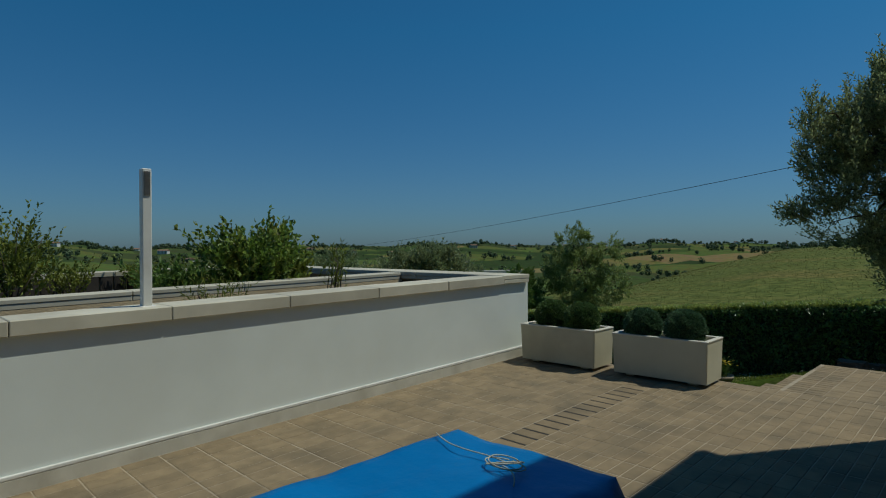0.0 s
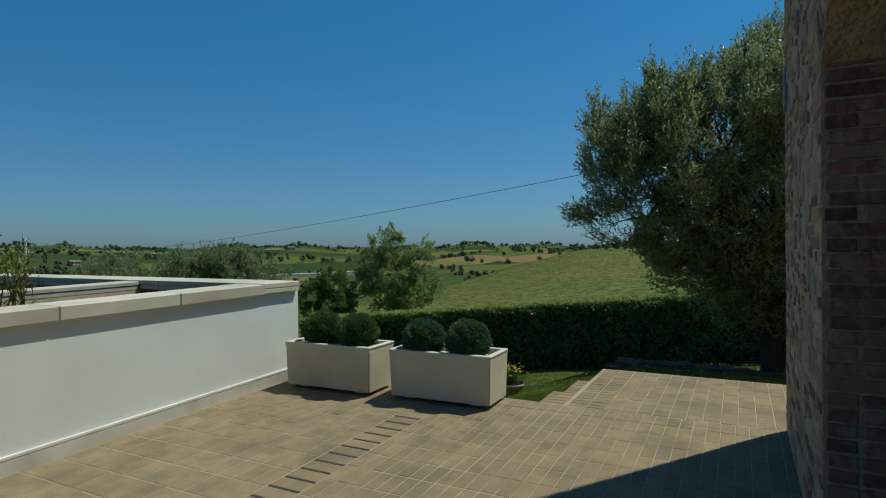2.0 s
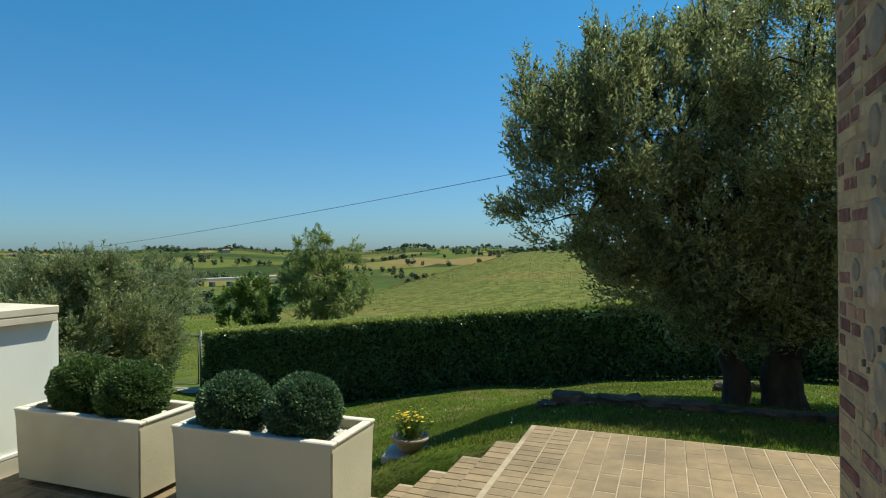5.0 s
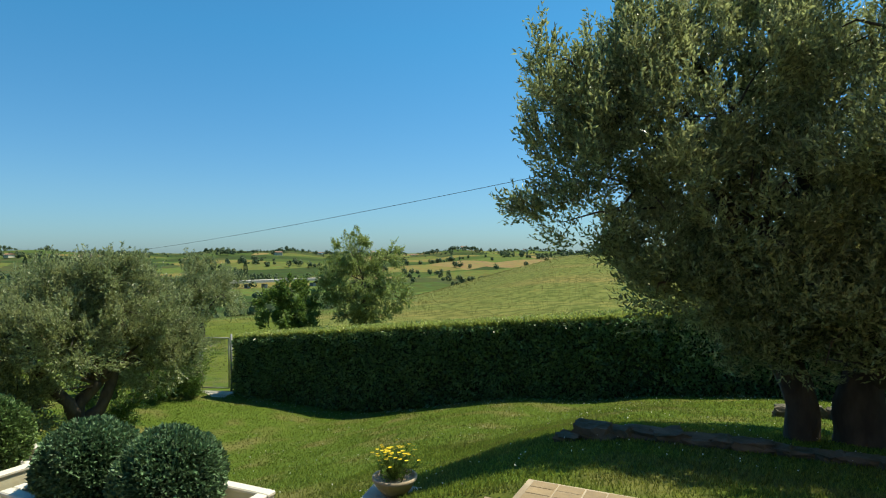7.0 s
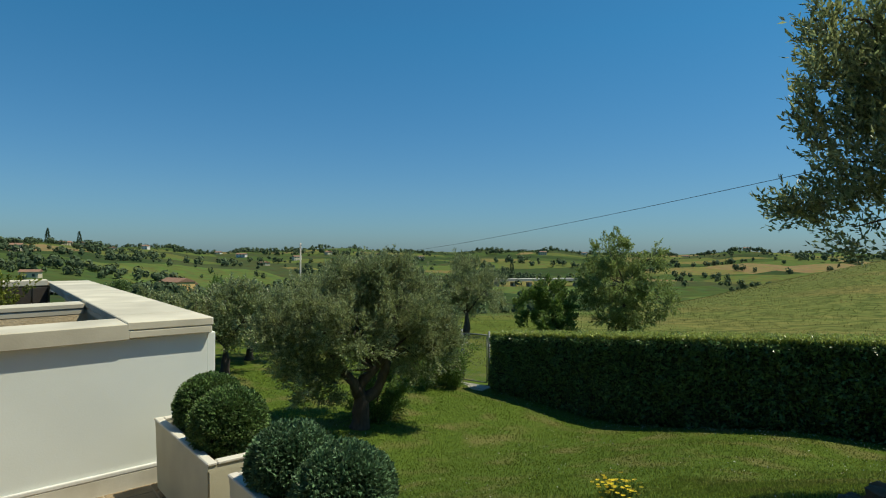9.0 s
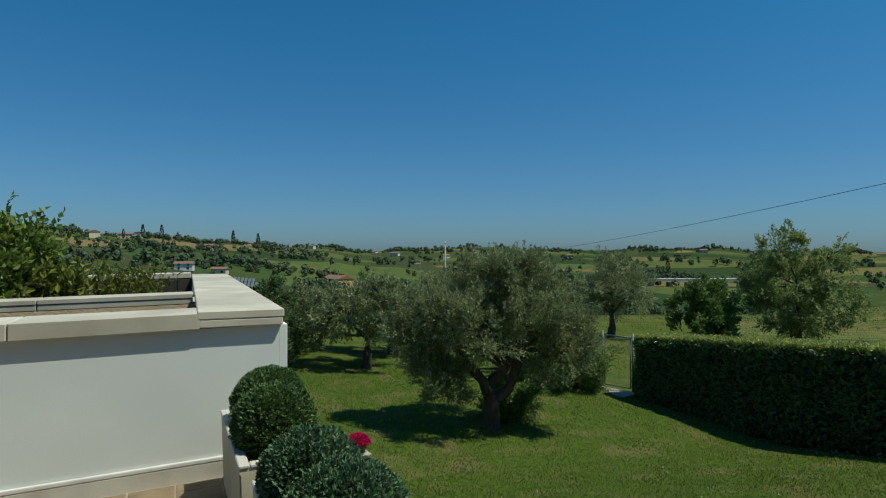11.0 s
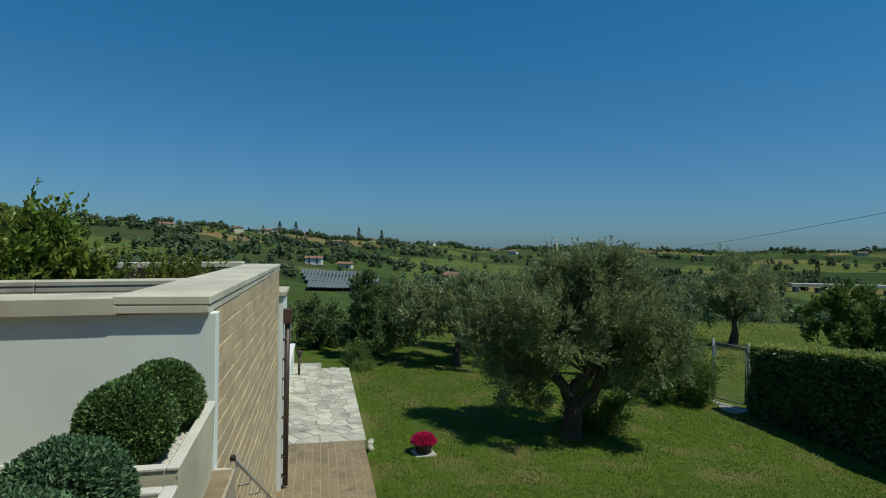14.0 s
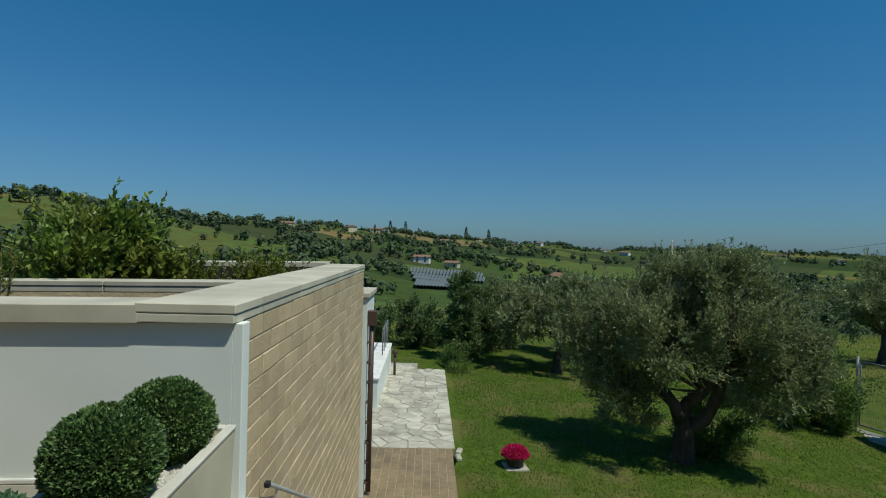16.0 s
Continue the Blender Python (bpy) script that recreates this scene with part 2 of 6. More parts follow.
M = {
    "plaster": mat("white_plaster", (0.77, 0.81, 0.775), (0.71, 0.75, 0.715), 1.6, 0.88, 0.035, 90, (0.62, 0.63, 0.575), 0.7, 0.35),
    "plinth": mat("skirting_stone", (0.66, 0.63, 0.54), (0.55, 0.525, 0.445), 3.0, 0.8, 0.06, 60, (0.38, 0.345, 0.27), 2.5, 0.6),
    "bead": mat("white_bead", (0.80, 0.79, 0.75), (0.70, 0.69, 0.65), 8.0, 0.9, 0.05, 80, (0.5, 0.48, 0.43), 3.0, 0.5, spec=0.1),
    "coping": mat("travertine", (0.60, 0.56, 0.45), (0.49, 0.455, 0.36), 2.5, 0.75, 0.05, 70, (0.36, 0.33, 0.26), 1.8, 0.55, spread=0.10),
    "paver": mat("clay_paver", (0.272, 0.204, 0.120), (0.202, 0.151, 0.089), 9.0, 0.85, 0.2, 70, (0.135, 0.108, 0.070), 2.2, 0.65, spread=0.09, island=0.09),
    "grout": mat("pale_grout", (0.42, 0.35, 0.255), (0.32, 0.265, 0.19), 14.0, 0.9, 0.2, 90, (0.19, 0.15, 0.10), 1.6, 0.85),
    "slot": mat("drain_dark", (0.03, 0.028, 0.025), (0.05, 0.045, 0.04), 9.0, 0.9, 0.1, 50),
    "block": mat("tan_concrete_block", (0.55, 0.435, 0.275), (0.47, 0.365, 0.225), 6.0, 0.9, 0.35, 45, (0.38, 0.30, 0.20), 0.6, 0.4, spread=0.12, island=0.12),
    "mortar": mat("sandy_mortar", (0.57, 0.475, 0.34), (0.48, 0.395, 0.28), 15.0, 0.95, 0.3, 60),
    "planter": mat("cast_stone_planter", (0.60, 0.56, 0.41), (0.52, 0.485, 0.355), 2.5, 0.85, 0.06, 60, (0.40, 0.36, 0.26), 2.2, 0.5),
    "rim": mat("planter_rim", (0.64, 0.61, 0.53), (0.54, 0.51, 0.44), 8.0, 0.7, 0.15, 70),
    "gravel": mat("white_gravel", (0.62, 0.60, 0.55), (0.40, 0.38, 0.33), 60.0, 0.9, 0.6, 90, island=0.3),
    "box_leaf": mat("boxwood_leaf", (0.14, 0.215, 0.058), (0.075, 0.14, 0.046), 5.0, 0.5, 0, 60, island=0.6, leaf=0.28, spec=0.35),
    "box_blue": mat("blue_boxwood_leaf", (0.12, 0.205, 0.10), (0.075, 0.145, 0.07), 5.0, 0.55, 0, 60, island=0.6, leaf=0.25, spec=0.3),
    # near-black, so that the shade behind the leaves is in the colour
    "shade_core": mat("inner_shade_core", (0.018, 0.030, 0.010), (0.010, 0.018, 0.006), 12.0, 0.9, 0.3, 30),
    "olive_leaf": mat("olive_leaf", (0.30, 0.335, 0.155), (0.20, 0.245, 0.105), 1.2, 0.36, 0, 60, island=0.6, leaf=0.45, spec=0.5),
    "green_leaf": mat("green_leaf", (0.165, 0.25, 0.055), (0.11, 0.185, 0.038), 1.0, 0.5, 0, 60, island=0.5, leaf=0.45),
    "vine_leaf": mat("climber_leaf", (0.21, 0.29, 0.045), (0.10, 0.17, 0.03), 3.0, 0.45, 0, 60, (0.30, 0.27, 0.05), 2.5, 0.7, island=0.5, leaf=0.4),
    "yellow_leaf": mat("yellow_green_leaf", (0.22, 0.24, 0.035), (0.13, 0.17, 0.025), 1.5, 0.5, 0, 60, island=0.4, leaf=0.35),
    "lit_shoot_leaf": mat("sunlit_laurel_shoot", (0.44, 0.47, 0.13), (0.31, 0.37, 0.09), 2.0, 0.35, 0, 60, island=0.4, leaf=0.35),
    "pale_leaf": mat("pale_walnut_leaf", (0.30, 0.36, 0.12), (0.21, 0.27, 0.085), 0.8, 0.5, 0, 60, island=0.5, leaf=0.5),
    "hedge_leaf": mat("laurel_leaf", (0.16, 0.24, 0.085), (0.10, 0.168, 0.058), 1.5, 0.34, 0, 60, island=0.7, leaf=0.28, spec=0.45),
    "dark_leaf": mat("dark_tree_leaf", (0.135, 0.195, 0.062), (0.09, 0.145, 0.045), 0.8, 0.55, 0, 60, island=0.5, leaf=0.3),
    "bark": mat("grey_bark", (0.105, 0.082, 0.06), (0.05, 0.04, 0.03), 9.0, 0.95, 1.0, 18, (0.025, 0.02, 0.016), 2.5, 0.7, stretch=(1, 1, 0.35)),
    "grass": mat("grass_blade", (0.172, 0.222, 0.038), (0.106, 0.158, 0.027), 0.9, 0.6, 0, 60, (0.22, 0.18, 0.065), 0.9, 0.45, island=0.5, leaf=0.6, spec=0.15),
    "daisy": mat("daisy_petal", (0.75, 0.75, 0.70), (0.65, 0.65, 0.60), 9.0, 0.7, 0),
    "stone": mat("rough_fieldstone", (0.14, 0.115, 0.08), (0.075, 0.062, 0.044), 5.0, 0.95, 0.8, 25, (0.045, 0.05, 0.025), 4.0, 0.8),
    "flag": mat("pale_flagstone", (0.56, 0.53, 0.44), (0.40, 0.375, 0.305), 4.0, 0.8, 0.5, 22, (0.25, 0.235, 0.19), 1.9, 0.75, spread=0.2, island=0.15),
    "flag_joint": mat("flagstone_joint", (0.36, 0.335, 0.27), (0.26, 0.24, 0.19), 9.0, 0.95, 0.4, 40),
    "tarp": mat("blue_tarpaulin", (0.003, 0.15, 0.42), (0.003, 0.125, 0.37), 2.0, 0.42, 0.25, 14, (0.01, 0.24, 0.62), 2.0, 0.4),
    "rope": mat("pale_rope", (0.62, 0.58, 0.45), (0.50, 0.46, 0.34), 40.0, 0.9, 0.4, 90),
    "white_paint": mat("white_painted_metal", (0.78, 0.78, 0.74), (0.70, 0.70, 0.66), 5.0, 0.45, 0.05, 60, (0.45, 0.42, 0.36), 3.0, 0.4),
    "hinge": mat("dull_steel", (0.34, 0.33, 0.31), (0.24, 0.23, 0.22), 14.0, 0.4, 0.1, 60, metal=0.9),
    "rail": mat("satin_steel", (0.50, 0.50, 0.49), (0.42, 0.42, 0.41), 9.0, 0.4, 0.05, 60, metal=0.5),
    "black_cap": mat("black_cap", (0.03, 0.03, 0.03), (0.02, 0.02, 0.02), 9.0, 0.5, 0),
    "pipe": mat("brown_downpipe", (0.075, 0.045, 0.032), (0.055, 0.033, 0.024), 4.0, 0.45, 0.05, 40),
    "galv": mat("galvanised_steel", (0.24, 0.25, 0.26), (0.17, 0.18, 0.19), 12.0, 0.6, 0.1, 50, metal=0.3),
    "concrete": mat("pale_concrete", (0.45, 0.43, 0.38), (0.35, 0.33, 0.29), 5.0, 0.9, 0.3, 40, (0.22, 0.21, 0.17), 1.5, 0.5),
    "terracotta": mat("weathered_pot", (0.40, 0.33, 0.24), (0.30, 0.24, 0.17), 9.0, 0.85, 0.3, 50, (0.18, 0.15, 0.11), 4.0, 0.5),
    "soil": mat("dark_soil", (0.055, 0.040, 0.028), (0.035, 0.026, 0.018), 30.0, 0.95, 0.6, 40),
    "yellow_flower": mat("yellow_petal", (0.80, 0.62, 0.03), (0.65, 0.48, 0.02), 9.0, 0.6, 0, island=0.2, leaf=0.3),
    "pink_flower": mat("magenta_petal", (0.62, 0.012, 0.13), (0.50, 0.008, 0.10), 9.0, 0.6, 0, island=0.3, leaf=0.2),
    "dark_pot": mat("dark_pot", (0.05, 0.045, 0.04), (0.035, 0.03, 0.028), 9.0, 0.7, 0.1, 50),
    "brick_red": mat("old_red_brick", (0.25, 0.10, 0.066), (0.15, 0.063, 0.044), 14.0, 0.92, 0.7, 40, (0.33, 0.24, 0.16), 18.0, 0.55, spread=0.35, island=0.35),
    "brick_tan": mat("old_buff_brick", (0.57, 0.40, 0.20), (0.43, 0.30, 0.155), 14.0, 0.92, 0.7, 40, (0.36, 0.255, 0.15), 6.0, 0.6, spread=0.2, island=0.2),
    "brick_pink": mat("old_pink_brick", (0.42, 0.225, 0.13), (0.33, 0.17, 0.10), 14.0, 0.92, 0.5, 45, (0.45, 0.32, 0.19), 7.0, 0.55, spread=0.2, island=0.2),
    "field_stone": mat("wall_cobble", (0.29, 0.215, 0.14), (0.18, 0.135, 0.09), 9.0, 0.95, 0.7, 30, (0.44, 0.31, 0.18), 11.0, 0.5, spread=0.35, island=0.35),
    "lime": mat("lime_mortar", (0.60, 0.405, 0.225), (0.44, 0.295, 0.165), 16.0, 0.95, 1.0, 38, (0.32, 0.215, 0.13), 4.5, 0.8),
    "roof_tile": mat("clay_roof", (0.26, 0.15, 0.10), (0.20, 0.115, 0.075), 0.8, 0.9, 0),
    "wall_cream": mat("cream_render", (0.62, 0.54, 0.38), (0.54, 0.47, 0.33), 0.5, 0.9, 0, spread=0.25),
    "wall_white": mat("white_render", (0.74, 0.72, 0.68), (0.66, 0.64, 0.60), 0.5, 0.9, 0, spread=0.15),
    "wall_ochre": mat("ochre_render", (0.62, 0.42, 0.16), (0.54, 0.36, 0.13), 0.5, 0.9, 0),
    "far_glass": mat("far_window", (0.05, 0.06, 0.07), (0.04, 0.05, 0.06), 0.5, 0.2, 0),
    "solar": mat("solar_panel", (0.125, 0.145, 0.16), (0.10, 0.12, 0.135), 0.3, 0.75, 0, island=0.12, spec=0.15),
    # lighter and bluer than near leaves: distance haze put into the colour
    "far_tree": mat("hazed_far_foliage", (0.092, 0.125, 0.066), (0.064, 0.095, 0.05), 0.05, 0.85, 0, 60, island=0.3, leaf=0.1, spec=0.1),
    "cable": mat("black_cable", (0.02, 0.02, 0.02), (0.015, 0.015, 0.015), 9.0, 0.7, 0),
    "sea": mat("sea_water", (0.02, 0.06, 0.11), (0.018, 0.055, 0.1), 0.01, 0.35, 0.1, 0.05),
    "dark_board": mat("dark_board", (0.055, 0.045, 0.038), (0.035, 0.03, 0.026), 6.0, 0.8, 0.2, 40, spread=0.2),
    "lawn": mat("lawn_turf", (0.088, 0.13, 0.020), (0.038, 0.064, 0.010), 7.0, 0.95, 0.9, 14, (0.16, 0.13, 0.055), 0.9, 0.55, spec=0.05),
    "meadow": mat("mown_meadow", (0.175, 0.175, 0.050), (0.095, 0.122, 0.030), 0.7, 0.95, 0.8, 2.2, (0.20, 0.155, 0.055), 0.05, 0.7, stretch=(0.6, 1.8, 1), spec=0.05),
    "rough_grass": mat("rough_green_grass", (0.10, 0.125, 0.02), (0.06, 0.088, 0.014), 0.5, 0.95, 0.7, 6, (0.16, 0.14, 0.04), 0.12, 0.6, spec=0.05),
    "meadow_blade": mat("dry_meadow_grass", (0.215, 0.21, 0.078), (0.13, 0.152, 0.047), 0.3, 0.8, 0, 60, (0.24, 0.175, 0.07), 0.06, 0.7, island=0.4, leaf=0.4, spec=0.1),
}


def patchwork(name):
    """Fields: each cell its own crop, in rows, with rough grass between."""
    m = mat(name, (0.5, 0.5, 0.5), (0.42, 0.42, 0.42), 0.02, 0.95, 0.0, spec=0.0)
    n, l = m.node_tree.nodes, m.node_tree.links
    geo = n.new("ShaderNodeNewGeometry")
    warp = n.new("ShaderNodeTexNoise")
    warp.inputs["Scale"].default_value = 0.006
    add = n.new("ShaderNodeVectorMath")
    add.operation = "MULTIPLY_ADD"
    l.new(warp.outputs["Color"], add.inputs[0])
    add.inputs[1].default_value = (70, 70, 0)
    l.new(geo.outputs["Position"], warp.inputs["Vector"])
    l.new(geo.outputs["Position"], add.inputs[2])
    flat = n.new("ShaderNodeVectorMath")
    flat.operation = "MULTIPLY"
    flat.inputs[1].default_value = (1, 1, 0)
    l.new(add.outputs[0], flat.inputs[0])
    v = n.new("ShaderNodeTexVoronoi")
    v.inputs["Scale"].default_value = 0.011
    l.new(flat.outputs[0], v.inputs["Vector"])
    r = n.new("ShaderNodeValToRGB")
    r.color_ramp.interpolation = "CONSTANT"
    tones = ((0.0, (0.075, 0.120, 0.030)), (0.22, (0.115, 0.165, 0.036)), (0.40, (0.075, 0.100, 0.036)), (0.56, (0.21, 0.190, 0.052)), (0.66, (0.050, 0.085, 0.028)), (0.78, (0.135, 0.165, 0.038)), (0.94, (0.27, 0.20, 0.075)))
    for i, (at, c) in enumerate(tones):
        e = r.color_ramp.elements[i] if i < 2 else r.color_ramp.elements.new(at)
        e.position, e.color = at, (*c, 1)
    sep = n.new("ShaderNodeSeparateColor")
    l.new(v.outputs["Color"], sep.inputs[0])
    l.new(sep.outputs[0], r.inputs[0])
    grain = n.new("ShaderNodeTexNoise")
    grain.inputs["Scale"].default_value, grain.inputs["Detail"].default_value = 0.12, 6
    l.new(geo.outputs["Position"], grain.inputs["Vector"])
    k = n.new("ShaderNodeMix")
    k.data_type, k.blend_type = "RGBA", "OVERLAY"
    k.inputs[0].default_value = 0.5
    l.new(r.outputs[0], k.inputs[6])
    l.new(grain.outputs["Color"], k.inputs[7])
    h = n.new("ShaderNodeHueSaturation")
    h.inputs["Saturation"].default_value = 0.88
    h.inputs["Value"].default_value = 0.70
    l.new(k.outputs[2], h.inputs["Color"])
    l.new(h.outputs[0], n["Principled BSDF"].inputs["Base Color"])
    return m


M["fields"] = patchwork("field_patchwork")


def windrows(m):
    """Mown rows that run down the slope."""
    n, l = m.node_tree.nodes, m.node_tree.links
    p = n["Principled BSDF"]
    was = p.inputs["Base Color"].links[0].from_socket
    geo, turn, wave = n.new("ShaderNodeNewGeometry"), n.new("ShaderNodeMapping"), n.new("ShaderNodeTexWave")
    turn.inputs["Rotation"].default_value = (0, 0, radians(28))
    wave.inputs["Scale"].default_value, wave.inputs["Distortion"].default_value, wave.inputs["Detail"].default_value = 0.16, 14.0, 6
    wave.inputs["Detail Scale"].default_value = 2.0
    k = n.new("ShaderNodeMix")
    k.data_type, k.blend_type = "RGBA", "MULTIPLY"
    r = n.new("ShaderNodeMapRange")
    r.inputs[3].default_value, r.inputs[4].default_value = 0.0, 0.75
    l.new(geo.outputs["Position"], turn.inputs["Vector"])
    l.new(turn.outputs[0], wave.inputs["Vector"])
    l.new(wave.outputs["Fac"], r.inputs[0])
    l.new(r.outputs[0], k.inputs[0])
    l.new(was, k.inputs[6])
    k.inputs[7].default_value = (0.36, 0.47, 0.34, 1)
    l.new(k.outputs[2], p.inputs["Base Color"])


windrows(M["meadow"])
windrows(M["meadow_blade"])

# ---- builders ----


def mesh_of(name, verts, faces, materials, smooth=False):
    me = bpy.data.meshes.new(name)
    me.from_pydata([tuple(v) for v in verts] if not isinstance(verts, np.ndarray) else verts.tolist(), [], faces if not isinstance(faces, np.ndarray) else faces.tolist())
    for m in materials if isinstance(materials, (list, tuple)) else [materials]:
        me.materials.append(m)
    if smooth:
        me.polygons.foreach_set("use_smooth", [True] * len(me.polygons))
    me.update()
    return me


def part(name, data, material, parent, label=""):
    """One mesh object, from a bmesh or a ready mesh, under a thing or a part."""
    if isinstance(data, bmesh.types.BMesh):
        me = bpy.data.meshes.new(name)
        data.to_mesh(me)
        data.free()
        me.materials.append(material)
        data = me
    ob = new(name, data)
    ob.parent = parent
    return tagged(ob, label)


def thing(name, m, label, category, group="", kind=""):
    ob = new(name)
    ob.matrix_basis = m
    return tagged(ob, label, category, group, kind)


def solid(name, data, material, label, category, group="", kind="", m=None):
    ob = part(name, data, material, None)
    if m is not None:
        ob.matrix_basis = m
    return tagged(ob, label, category, group, kind)


def box(bm, x0, x1, y0, y1, z0, z1, bevel=0.0, segs=1):
    r = bmesh.ops.create_cube(bm, size=1, matrix=Matrix.Translation(((x0 + x1) / 2, (y0 + y1) / 2, (z0 + z1) / 2)) @ Matrix.Diagonal((x1 - x0, y1 - y0, z1 - z0, 1)))
    if bevel:
        vs = set(r["verts"])
        bmesh.ops.bevel(bm, geom=[e for e in bm.edges if e.verts[0] in vs], offset=bevel, segments=segs, affect="EDGES", profile=0.5)
    return bm


def boxed(*a, bevel=0.0, segs=1):
    return box(bmesh.new(), *a, bevel=bevel, segs=segs)


def shear(bm, tilt=TERRACE_TILT):
    """Lets what stands along the terrace follow its fall; the copings fall less."""
    for v in bm.verts:
        v.co.z += (tilt if v.co.z < 0.5 else 0.017) * min(0, v.co.y)
    return bm


def tube(bm, pts, radii, sides=8, cap=True):
    """A tapered tube along pts."""
    rings = []
    for i, p in enumerate(pts):
        p = Vector(p)
        d = (Vector(pts[min(i + 1, len(pts) - 1)]) - Vector(pts[max(i - 1, 0)])).normalized()
        side = d.cross(Vector((0.13, 0.97, 0.21))).normalized()
        up = side.cross(d)
        r = radii[i] if isinstance(radii, (list, tuple)) else radii
        rings.append([bm.verts.new(p + r * (math.cos(2 * math.pi * k / sides) * side + math.sin(2 * math.pi * k / sides) * up)) for k in range(sides)])
    for a, b in zip(rings, rings[1:]):
        for k in range(sides):
            f = bm.faces.new((a[k], a[(k + 1) % sides], b[(k + 1) % sides], b[k]))
            f.smooth = True
    if cap:
        bm.faces.new(rings[0][::-1]), bm.faces.new(rings[-1])
    return bm


def lathe(bm, profile, sides=24):
    rings = [[bm.verts.new((r * math.cos(2 * math.pi * k / sides), r * math.sin(2 * math.pi * k / sides), z)) for k in range(sides)] for r, z in profile]
    for a, b in zip(rings, rings[1:]):
        for k in range(sides):
            bm.faces.new((a[k], a[(k + 1) % sides], b[(k + 1) % sides], b[k])).smooth = True
    bm.faces.new(rings[0][::-1]), bm.faces.new(rings[-1])
    return bm


def unit(v):
    return v / (np.linalg.norm(v, axis=-1, keepdims=True) + 1e-9)


def leaf_mesh(name, base, way, length, width, material, rng, jitter=0.35):
    """Leaves as folded rhombs: base points, directions, sizes."""
    n = len(base)
    way = unit(way + rng.normal(0, jitter, (n, 3)))
    side = unit(np.cross(way, rng.normal(0, 1, (n, 3))))
    up = np.cross(side, way)
    le = (length * rng.uniform(0.65, 1.25, n))[:, None]
    wi = (width * rng.uniform(0.7, 1.2, n))[:, None]
    mid = base + way * le * 0.45
    v = np.stack([base, mid + side * wi + up * wi * 0.35, base + way * le - up * le * 0.08, mid - side * wi + up * wi * 0.35], 1).reshape(-1, 3)
    return mesh_of(name, v, np.arange(4 * n).reshape(n, 4), material)


def sprigs(rng, at, way, count, length, spread=0.75):
    """Leaf bases and directions in pairs along short twigs."""
    n = len(at)
    u = np.tile(np.linspace(0.05, 1, count), n)
    a, w = np.repeat(at, count, 0), np.repeat(unit(way), count, 0)
    le = np.repeat(length * rng.uniform(0.6, 1.3, n), count)
    base = a + w * (u * le)[:, None] - np.array([0, 0, 0.12]) * (u ** 2 * le)[:, None]
    return base, unit(w + spread * unit(rng.normal(0, 1, w.shape)))


def lobe_points(rng, lobes, n, shell=0.55):
    """Points in a union of ellipsoids, towards their outsides, and the outward directions."""
    vol = np.array([l[3] * l[4] * l[5] for l in lobes]) ** 0.75
    pick = rng.choice(len(lobes), n, p=vol / vol.sum())
    L = np.array(lobes, float)[pick]
    d = unit(rng.normal(0, 1, (n, 3)))
    rad = shell + (1.04 - shell) * rng.random(n) ** 0.6
    p = L[:, :3] + d * L[:, 3:6] * rad[:, None]
    return p, unit(d / L[:, 3:6])


